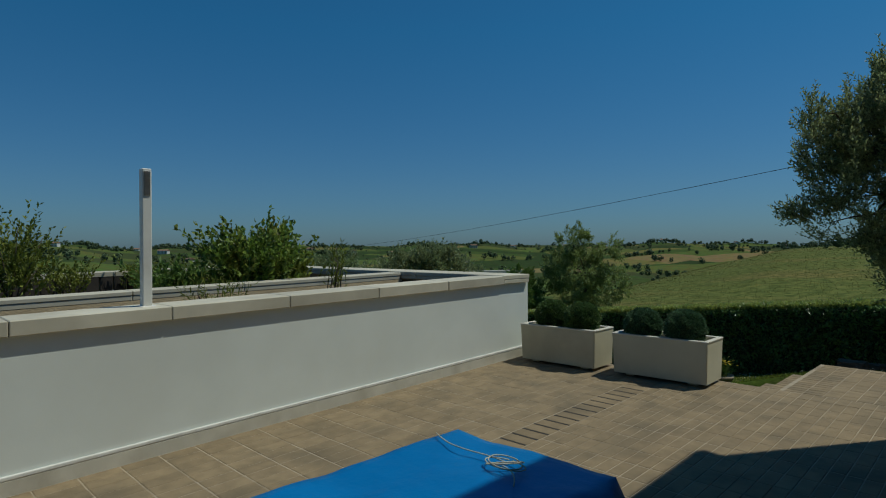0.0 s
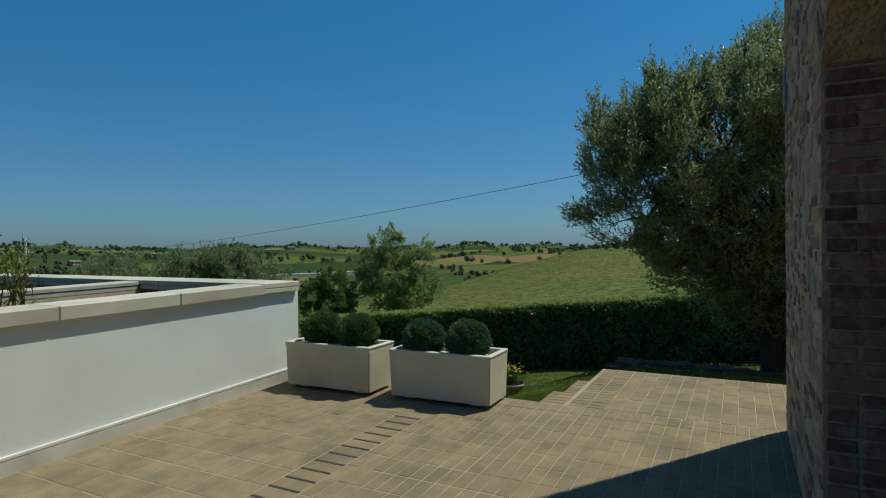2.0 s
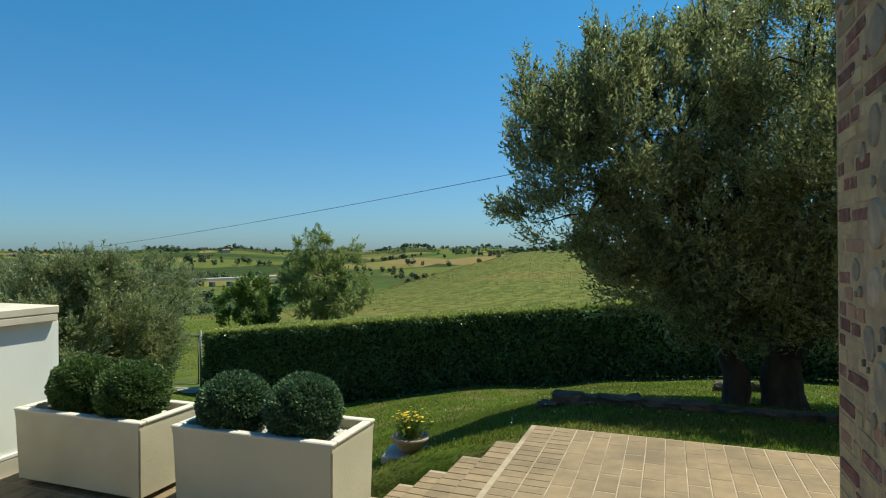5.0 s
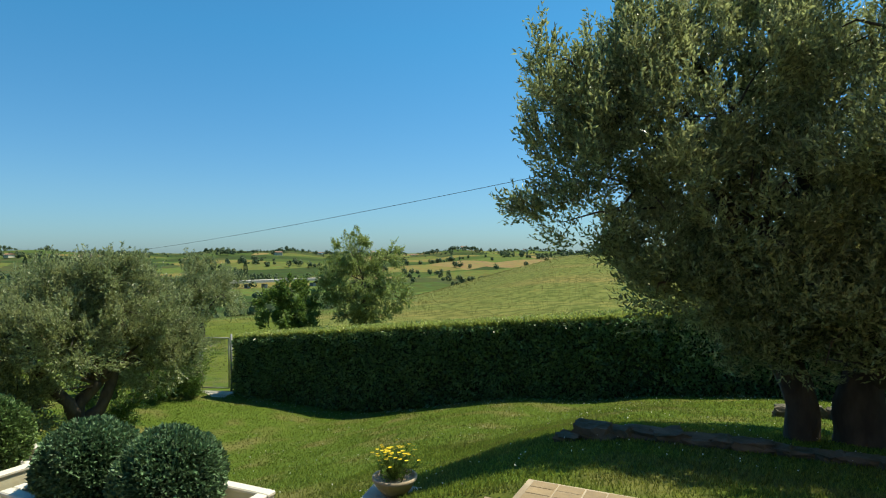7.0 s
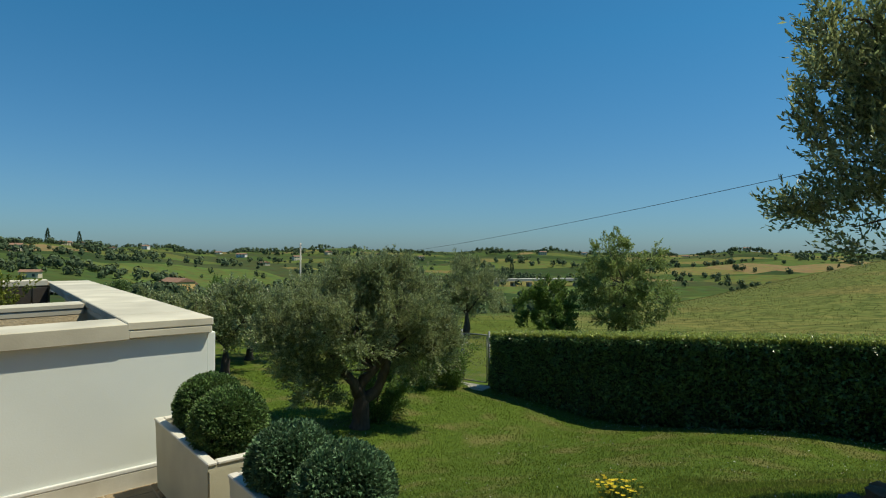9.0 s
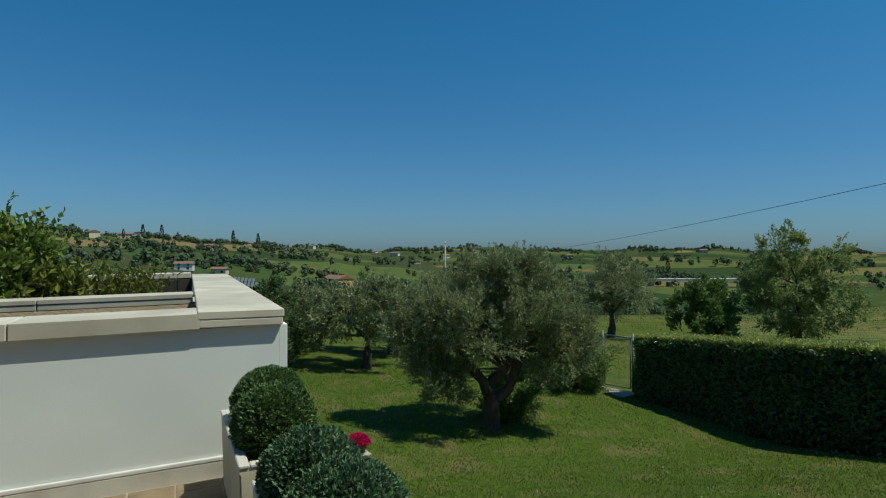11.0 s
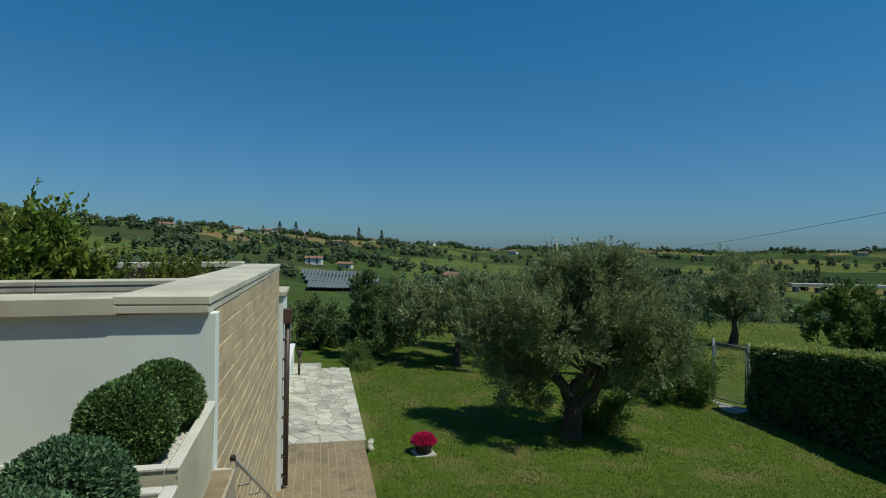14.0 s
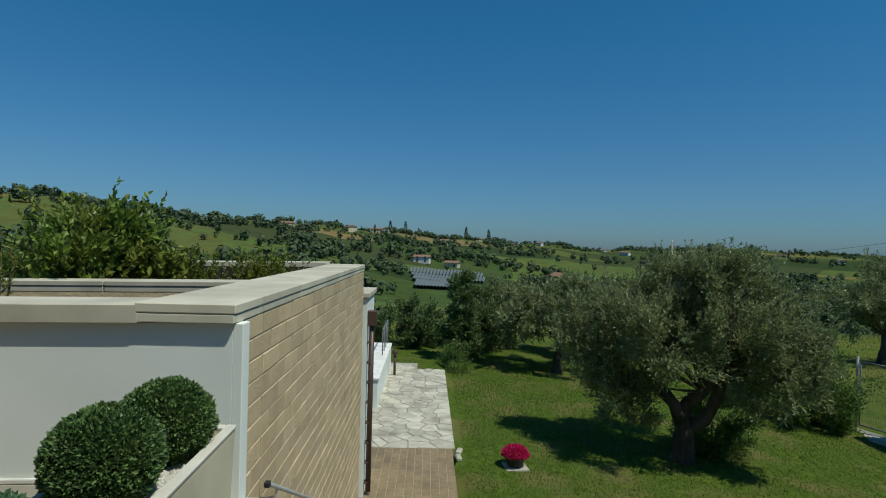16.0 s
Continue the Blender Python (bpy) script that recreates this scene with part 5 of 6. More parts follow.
leafy(-19.8, 2.5, 1.7, 3.3, 51, "dark bushy oak beyond the path", "dark_leaf", 2600, conic=0.55, stem=0.1)
leafy(-22.6, 0.6, 2.8, 1.8, 52, "dense dark green tree beyond the path", "dark_leaf", 2200, stem=0.1)
leafy(-22.0, -1.8, 2.8, 1.6, 53, "dark green tree behind the house", "dark_leaf", 1800, stem=0.1)
leafy(-22.2, 3.9, 2.6, 2.3, 54, "dark green tree at the lawn's edge", "dark_leaf", 1800, stem=0.1)
leafy(-29.0, 9.5, 3.2, 3.2, 55, "green tree past the fence", "green_leaf", 1800, stem=0.1)
tree("leafy_tree", -17.5, 30.5, gz(-17.5, 30.5) - 0.05, ((0, 0, 0), (0.1, 0, 1.2), (0.0, 0.1, 2.6), (0.1, 0.0, 3.6)),
     [(-0.4, -0.3, 3.7, 1.9, 1.9, 1.3), (-0.7, -0.5, 5.6, 1.15, 1.15, 0.9), (-0.3, -0.2, 6.35, 0.75, 0.75, 0.5), (1.4, 0.95, 5.3, 0.85, 0.85, 0.6), (1.1, 0.8, 4.0, 1.2, 1.2, 0.9), (1.8, 1.2, 2.8, 1.0, 1.0, 0.9), (2.3, 1.5, 2.0, 0.55, 0.55, 0.6), (-1.7, -1.1, 4.1, 1.0, 1.0, 0.8), (-1.7, -1.1, 3.0, 1.1, 1.1, 0.9), (-0.6, -0.4, 2.2, 1.6, 1.6, 0.9), (0.6, 0.4, 1.9, 1.3, 1.3, 0.8), (-0.3, -0.2, 1.1, 1.2, 1.2, 0.7), (-2.3, -1.5, 3.5, 0.5, 0.5, 0.5)],
     "tall airy tree in the meadow behind the hedge", M["pale_leaf"], 5600, 7, 0.32, (0.13, 0.036), 56, 0.35, trunk_r=0.16, shell=0.4, droop=0.3, per=24)
leafy(-21.2, 28.0, 3.9, 3.4, 57, "round dark green tree behind the hedge", "green_leaf", 3200, (0.12, 0.045), stem=0.05)
leafy(-13.8, 12.6, 2.6, 2.1, 58, "leafy bush beside the garden gate", "green_leaf", 2600, (0.08, 0.022), stem=0.0, name="bush", category="bush", trunk_r=0.04)
leafy(-15.5, 11.8, 2.2, 1.9, 59, "dark bush at the lawn's edge", "dark_leaf", 1800, (0.08, 0.022), stem=0.0, name="bush", category="bush", trunk_r=0.04)
leafy(-10.6, 8.0, 1.5, 1.3, 60, "low shrub behind the olive trunk", "green_leaf", 1400, (0.07, 0.02), stem=0.0, name="bush", category="bush", trunk_r=0.03)
leafy(-17.4, 2.1, 0.9, 0.75, 61, "small round shrub at the path's end", "green_leaf", 700, (0.05, 0.012), stem=0.0, name="bush", category="bush", trunk_r=0.02)


def bed_plant(name, x, y, z, w, h, seed, label, material, n, size=(0.075, 0.022), twig=0.25):
    rng = np.random.default_rng(seed)
    t = thing(name, pose(x, y, z), label, "shrub", "roof garden shrubs")
    bm = bmesh.new()
    tips = []
    for i in range(9):
        a, u = rng.random() * 6.28, rng.random() ** 0.5
        e = Vector((0.4 * w * u * math.cos(a), 0.4 * w * u * math.sin(a), h * rng.uniform(0.55, 0.92)))
        tube(bm, ((0, 0, 0), e * 0.5 + Vector(rng.normal(0, 0.04, 3)), e), (0.014, 0.009, 0.003), 5)
        tips.append(e)
    part("stems", bm, M["bark"], t)
    at = np.array(tips)[rng.integers(0, 9, n)] * rng.uniform(0.45, 1.0, (n, 1)) + rng.normal(0, 0.11 * w, (n, 3)) * np.array([1, 1, 0.8])
    at[:, 2] = np.maximum(at[:, 2], 0.03)
    b, w2 = sprigs(rng, at, unit(at * np.array([1, 1, 0.6]) + np.array([0, 0, 0.35 * h])) , 8, twig)
    part("foliage", leaf_mesh("foliage", b, w2, size[0], size[1], M[material], rng), None, t)
    return t


bed_plant("shrub", -2.75, -2.4, 0.55, 1.25, 1.12, 71, "tall green leafy shrub in the roof bed", "vine_leaf", 620, (0.075, 0.027))
bed_plant("shrub", -3.0, -1.75, 0.55, 0.7, 0.72, 72, "yellowish shrub in the roof bed", "yellow_leaf", 190, (0.085, 0.028))
bed_plant("shrub", -3.7, -5.0, 0.5, 1.0, 1.3, 73, "shrub with orange-yellow leaves in the roof bed", "yellow_leaf", 300, (0.06, 0.016))
bed_plant("shrub", -3.2, -3.4, 0.5, 0.8, 0.6, 74, "low green shrub in the roof bed", "green_leaf", 200)
bed_plant("shrub", -1.2, -2.15, 0.56, 0.35, 0.85, 75, "sparse yellowing bamboo shoots in the bed", "yellow_leaf", 26, (0.09, 0.008))
bed_plant("shrub", -1.3, -3.6, 0.56, 0.6, 0.55, 76, "sparse dry yellow shoots in the bed", "yellow_leaf", 30, (0.08, 0.007))
for i, (x, y) in enumerate(((-5.3, -1.05), (-5.5, -1.55), (-5.2, -2.3), (-5.6, -2.9), (-5.3, -4.0), (-5.5, -5.2))):
    bed_plant("shrub", x, y, 0.55, 0.75, 0.62, 80 + i, "low yellow-green shrub before a dark screen", "yellow_leaf", 150, (0.05, 0.016), 0.16)
for i, y in enumerate((-6.6, -7.6, -8.8)):
    bed_plant("shrub", -3.6, y, 0.4, 1.0, 1.0, 90 + i, "dark green shrub in the roof bed", "green_leaf", 220)

# ---- the distance ----
def far_house(x, y, w, d, h, turn, wallmat, label, storeys=2):
    z = gz(x, y) - 0.4
    t = thing("country_house", pose(x, y, z, 0, 0, turn), label, "house", "houses on the hills")
    part("wall", boxed(-w / 2, w / 2, -d / 2, d / 2, 0, h), M[wallmat], t)
    bm = bmesh.new()
    o, rh = 0.5, d * 0.2
    v = [bm.verts.new(p) for p in ((-w / 2 - o, -d / 2 - o, h + 0.02), (w / 2 + o, -d / 2 - o, h + 0.02), (w / 2 + o, d / 2 + o, h + 0.02), (-w / 2 - o, d / 2 + o, h + 0.02), (-w / 2 - o, 0, h + rh), (w / 2 + o, 0, h + rh))]
    for f in ((0, 1, 5, 4), (2, 3, 4, 5), (1, 2, 5), (3, 0, 4), (3, 2, 1, 0)):
        bm.faces.new([v[i] for i in f])
    part("roof", bm, M["roof_tile"], t)
    k = max(2, int(w / 3.2))
    for s in range(storeys):
        for i in range(k):
            wx, wz = -w / 2 + w * (i + 0.5) / k, 0.9 + s * h / storeys
            for side in (-1, 1):
                part("window", boxed(wx - 0.55, wx + 0.55, side * (d / 2 + 0.03) - 0.05, side * (d / 2 + 0.03) + 0.05, wz, wz + 1.4), M["far_glass"], t)
    return t


def at_dir(phi, r):
    a = radians(phi)
    return 4 - math.sin(a) * r, math.cos(a) * r


rnd = random.Random(12)
far_house(*at_dir(76.6, 330), 16, 10, 6.5, 20, "wall_ochre", "ochre two-storey farmhouse with a clay roof")
far_house(*at_dir(75.8, 345), 9, 8, 4.0, 35, "wall_cream", "low cream outbuilding beside the farmhouse", 1)
far_house(*at_dir(90.4, 335), 9, 6, 3.8, 80, "wall_white", "white farmhouse above the solar field")
far_house(*at_dir(87.4, 345), 8, 6, 3.2, 70, "wall_cream", "small cream farm building", 1)
for phi, r in ((97.5, 560), (95.0, 640), (94.0, 655), (92.6, 690), (91.4, 700), (88.3, 560), (85.0, 760), (83.8, 800), (103.5, 500), (81.5, 900), (79, 930), (71, 820), (66, 760), (63, 900), (58, 1050), (54, 900), (50, 1000), (46, 1150), (42, 1050), (38, 1200), (33, 1250), (29, 1150), (24, 1250), (18, 1200), (14, 1150), (60, 700), (69, 640), (73, 1000)):
    far_house(*at_dir(phi, r), rnd.uniform(8, 13), rnd.uniform(7, 9), rnd.uniform(3.5, 6), rnd.uniform(0, 180), rnd.choice(("wall_cream", "wall_white", "wall_cream")), "country house with a clay-tiled roof on the hills")


def woods():
    """Trees of the far hills: hedgerows, groves in rows and scattered crowns."""
    rng = np.random.default_rng(99)
    pts = []
    # scattered
    n = 750
    phi, r = rng.uniform(-25, 135, n), 90 * np.exp(rng.random(n) * 2.75)
    for p, q in zip(phi, r):
        if (q < 340 and p < 36) or (p < 45 and q < 800 and rng.random() < 0.7):
            continue
        pts.append((*at_dir(p, q), rng.uniform(1.0, 2.6) * (1 + q / 2400)))
    # copses and hedgerows, drawn out along the slopes
    for _ in range(210):
        p, q = rng.uniform(4, 132), 130 * math.exp(rng.random() ** 0.8 * 2.4)
        if (q < 420 and p < 42) or (p < 45 and q < 700 and rng.random() < 0.5):
            continue
        x, y = at_dir(p, q)
        a = radians(p) + rng.normal(0, 0.5)
        long = rng.uniform(8, 60) * (0.6 + q / 900)
        for k in range(int(rng.uniform(6, 22))):
            u, v = rng.uniform(-long, long), rng.normal(0, 2.5 + q / 260)
            pts.append((x + math.cos(a) * u - math.sin(a) * v, y + math.sin(a) * u + math.cos(a) * v, rng.uniform(1.2, 3.2) * (1 + q / 2000)))
    # the wooded crest
    for p in np.repeat(np.arange(-5, 132, 0.16), 2):
        q = np.interp(p, RIDGE_PHI, RIDGE_DIST) * rng.uniform(0.72, 1.0)
        if math.sin(p * 0.9) + 0.6 * math.sin(p * 2.3 + 1) > -1.0 or p < 84:
            pts.append((*at_dir(p + rng.normal(0, 0.1), q), rng.uniform(0.7, 1.7) * (1.0 + 0.7 * math.sin(p * 1.7) * math.sin(p * 0.6 + 2)) * (1 + q / 1500)))
    # groves planted in rows
    for p, q, nx, ny, a in ((64, 330, 9, 14, 0.5), (60, 420, 8, 12, 0.5), (80, 190, 7, 9, 0.9), (52, 520, 8, 14, 0.3), (98, 300, 8, 8, 0.2)):
        x, y = at_dir(p, q)
        for i in range(nx):
            for j in range(ny):
                u, v = i * 8.0, j * 7.0
                pts.append((x + u * math.cos(a) - v * math.sin(a) + rng.normal(0, 0.6), y + u * math.sin(a) + v * math.cos(a) + rng.normal(0, 0.6), rng.uniform(1.5, 2.2)))
    # trees on the crest of the meadow and along its lower edge
    for p, q, s in ((10.7, 140, 1.8), (9.8, 142, 1.3), (11.6, 144, 0.9), (24.5, 120, 0.9), (23.7, 121, 0.7), (25.4, 123, 0.6), (18, 190, 0.9), (16, 195, 1.0), (14, 190, 0.9)):
        pts.append((*at_dir(p, q), s))
    P = np.array(pts)
    P = P[np.hypot(P[:, 0], P[:, 1]) > 45]
    way = np.degrees(np.arctan2(4 - P[:, 0], P[:, 1]))
    P = P[~((way > 80.5) & (way < 92) & (np.hypot(P[:, 0], P[:, 1]) < 310))]
    z = ground(P[:, 0], P[:, 1])
    k = 44
    n = len(P)
    c = np.repeat(np.column_stack([P[:, 0], P[:, 1], z + P[:, 2] * 0.95]), k, 0)
    s = np.repeat(P[:, 2], k)
    d = unit(rng.normal(0, 1, (n * k, 3)))
    p = c + d * (s * rng.uniform(0.45, 1.0, n * k))[:, None] * np.array([1, 1, 1.05])
    side = unit(np.cross(d, rng.normal(0, 1, d.shape)))
    up = np.cross(side, d)
    e = (s * rng.uniform(0.22, 0.42, n * k))[:, None]
    v = np.stack([p - side * e, p + up * e * 0.8, p + side * e, p - up * e * 0.8], 1).reshape(-1, 3)
    me = mesh_of("far_woods", v, np.arange(4 * n * k).reshape(-1, 4), M["far_tree"])
    tagged(new("far_woods", me), "dark trees, hedgerows and groves on the far hills", "woods", kind="stuff")


woods()


def cypress(phi, r, h):
    x, y = at_dir(phi, r)
    rng = np.random.default_rng(int(phi * 10))
    t = thing("cypress", pose(x, y, gz(x, y)), "slim dark cypress on the ridge", "tree", "cypresses on the ridge")
    part("trunk", tube(bmesh.new(), ((0, 0, -0.3), (0, 0, h * 0.4)), (0.2, 0.1), 6), M["bark"], t)
    n = 260
    u = rng.random(n)
    a = rng.random(n) * 6.28
    rr = h * 0.11 * np.sin(np.pi * (0.08 + 0.9 * u) ** 0.7)
    p = np.column_stack([rr * np.cos(a), rr * np.sin(a), h * (0.05 + 0.93 * u)])
    part("crown", leaf_mesh("crown", p, np.column_stack([np.cos(a), np.sin(a), np.full(n, 1.5)]), h * 0.10, h * 0.03, M["far_tree"], rng), None, t)


for phi, r, h in ((93.7, 640, 13), (92.2, 660, 14), (90.9, 680, 10), (95.2, 620, 9), (86.2, 720, 15), (84.0, 760, 16), (45.0, 620, 14), (62, 700, 12)):
    cypress(phi, r, h)


def solar_field():
    t = thing("solar_field", pose(0, 0, 0), "rows of grey solar panels on the valley slope", "solar panels")
    for i in range(22):
        for j in range(0 if i > 7 else 2, 4):
            phi = 83.8 + i * 0.33 + j * 0.22
            r0 = 226 + j * 26 - i * 0.8
            x, y = at_dir(phi, r0)
            bm = boxed(-12.2, 12.2, -0.56, 0.56, 0, 0.10)
            for v in bm.verts:
                v.co.z += 0.3 * v.co.y
            o = part("solar_row", bm, M["solar"], t)
            z0, z1 = gz(*at_dir(phi, r0 - 11)), gz(*at_dir(phi, r0 + 11))
            o.matrix_basis = Matrix.Translation((x, y, (z0 + z1) / 2 + 1.3)) @ pose(0, 0, 0, 0, 0, phi + 88.5) @ pose(0, 0, 0, 0, math.degrees(math.atan2(z0 - z1, 22)), 0)
            part("support", boxed(-10, 10, -0.1, 0.1, -2.6, 0), M["galv"], o)


solar_field()


def viaduct():
    x0, y0 = at_dir(47.0, 430)
    x1, y1 = at_dir(36.5, 470)
    a, b = Vector((x0, y0, -18.3)), Vector((x1, y1, -20.2))
    t = thing("viaduct", pose(0, 0, 0), "long grey motorway viaduct across the valley", "viaduct")
    d = (b - a)
    ang = math.degrees(math.atan2(d.y, d.x))
    deck = part("deck", boxed(0, d.length, -5, 5, -1.1, 0.7), M["concrete"], t)
    deck.matrix_basis = Matrix.Translation(a) @ pose(0, 0, 0, 0, 0, ang)
    for i in range(7):
        p = a.lerp(b, (i + 0.3) / 7)
        o = part("pier", boxed(-1.0, 1.0, -3, 3, -16, -1.6), M["concrete"], t)
        o.matrix_basis = Matrix.Translation(p) @ pose(0, 0, 0, 0, 0, ang)


viaduct()


def poles_and_cable():
    p = at_dir(66.4, 70)
    z = gz(*p)
    t = thing("utility_pole", pose(*p, z), "slim pale concrete utility pole in the valley", "pole")
    part("shaft", tube(bmesh.new(), ((0, 0, -0.3), (0, 0, 2.6 - z)), (0.14, 0.09), 8), M["concrete"], t)
    part("bracket", boxed(-0.3, 0.3, -0.04, 0.04, 2.3 - z, 2.38 - z), M["galv"], t)
    a, b = Vector((14, 17.9, 6.36)), Vector((-75, 49, 1.3))
    pts = []
    for i in range(41):
        u = i / 40
        q = a.lerp(b, u)
        q.z -= 1.6 * 4 * u * (1 - u) * 0.45
        pts.append(q)
    solid("power_cable", tube(bmesh.new(), pts, 0.014, 5), M["cable"], "thin black overhead cable across the sky", "cable")
    t = thing("utility_pole", pose(-75, 49, gz(-75, 49)), "wooden pole carrying the overhead cable", "pole")
    part("shaft", tube(bmesh.new(), ((0, 0, -0.3), (0, 0, 1.4 - gz(-75, 49))), (0.14, 0.09), 8), M["bark"], t)
    part("insulator", tube(bmesh.new(), ((0, 0, 1.3 - gz(-75, 49)), (0, 0, 1.5 - gz(-75, 49))), 0.05, 6), M["galv"], t)
    t = thing("utility_pole", pose(14, 17.9, gz(14, 17.9)), "wooden pole beside the hedge", "pole")
    part("shaft", tube(bmesh.new(), ((0, 0, -0.3), (0, 0, 6.5 - gz(14, 17.9))), (0.14, 0.09), 8), M["bark"], t)
    part("insulator", tube(bmesh.new(), ((0, 0, 6.36 - gz(14, 17.9)), (0, 0, 6.6 - gz(14, 17.9))), 0.05, 6), M["galv"], t)


poles_and_cable()

# ---- grass ----
def grass():
    rng = np.random.default_rng(77)
    n = 300000
    # thick near the terrace, thinner away
    x, y = rng.uniform(-20, 9.5, n), 1.86 + 12.2 * rng.random(n)
    near = np.hypot(x - 3.5, y - 1.0)
    keep = rng.random(n) < np.clip(5.5 / near, 0.18, 1)
    x, y = x[keep], y[keep]
    ok = (x > TOP_X + 0.05) | (y > 2.08) | ((x < -4.3) & (y > 1.85))
    ok &= ~((x < -8.6) & (y < 1.95))
    x, y = x[ok], y[ok]
    extra = rng.uniform(0, 1, 60000)
    x2, y2 = rng.uniform(-0.5, 8, 60000), 1.96 + 5 * rng.random(60000)
    ok = (x2 > TOP_X + 0.05) | (y2 > 2.08)
    x, y = np.concatenate([x, x2[ok]]), np.concatenate([y, y2[ok]])
    m = len(x)
    b = np.column_stack([x, y, ground(x, y) - 0.004])
    h = rng.uniform(0.018, 0.045, m) * (1 + 0.25 * np.sin(x * 1.9) * np.sin(y * 2.3))
    a = rng.random(m) * 6.28
    s = np.column_stack([np.cos(a), np.sin(a), np.zeros(m)]) * (0.004 + 0.0006 * np.hypot(x - 3.5, y)[:, None])
    lean = rng.normal(0, 0.35, (m, 2)) * h[:, None]
    tip = b + np.column_stack([lean, h])
    v = np.stack([b - s, b + s, tip], 1).reshape(-1, 3)
    tagged(new("grass", mesh_of("grass", v, np.arange(3 * m).reshape(m, 3), M["grass"])), "short mown green grass of the lawn", "grass", kind="stuff")
    k = 1500
    x = np.concatenate([rng.uniform(-11, 8, k), rng.uniform(-12, 6, 700)])
    y = np.concatenate([2.2 + 11.6 * rng.random(k), 13.75 + 0.02 * x[k:] + rng.normal(0, 0.35, 700)])
    ok = (np.sin(x * 0.9 + 1) * np.sin(y * 0.8) > -0.2) | (y > 12.9)
    ok &= y < 14.0 + 0.02 * (x + 11)
    x, y = x[ok], y[ok]
    p = np.column_stack([x, y, ground(x, y) + rng.uniform(0.03, 0.06, len(x))])
    tagged(new("daisies", leaf_mesh("daisies", p, np.tile([0.4, 0.2, 0.25], (len(p), 1)), 0.018, 0.009, M["daisy"], rng, 0.5)), "tiny white daisies scattered in the lawn", "flowers", kind="stuff")


grass()


def meadow_grass():
    """Rough tufts over the mown slope and the grass beyond the gate."""
    rng = np.random.default_rng(88)
    n = 110000
    r, phi = 19 * np.exp(rng.random(n) * 2.15), np.radians(rng.uniform(-22, 75, n))
    x, y = 4 - np.sin(phi) * r, np.cos(phi) * r
    ok = (y > 16.4) & ((x > -13) | (y > 17))
    ok &= rng.random(n) < 0.45 + 0.55 * (np.sin(x * 0.55 + y * 0.95 + 1.5 * np.sin(y * 0.21)) > -0.2)
    x, y, r = x[ok], y[ok], r[ok]
    m = len(x)
    b = np.column_stack([x, y, ground(x, y) - 0.02])
    h = rng.uniform(0.04, 0.10, m) * (0.6 + r / 75)
    a = rng.random(m) * 6.28
    s = np.column_stack([np.cos(a), np.sin(a), np.zeros(m)]) * (0.4 * h)[:, None]
    tip = b + np.column_stack([rng.normal(0, 0.5, (m, 2)) * h[:, None], h])
    v = np.stack([b - s, b + s, tip], 1).reshape(-1, 3)
    tagged(new("meadow_grass", mesh_of("meadow_grass", v, np.arange(3 * m).reshape(m, 3), M["meadow_blade"])), "rough yellow-green grass of the mown slope", "grass", kind="stuff")


meadow_grass()

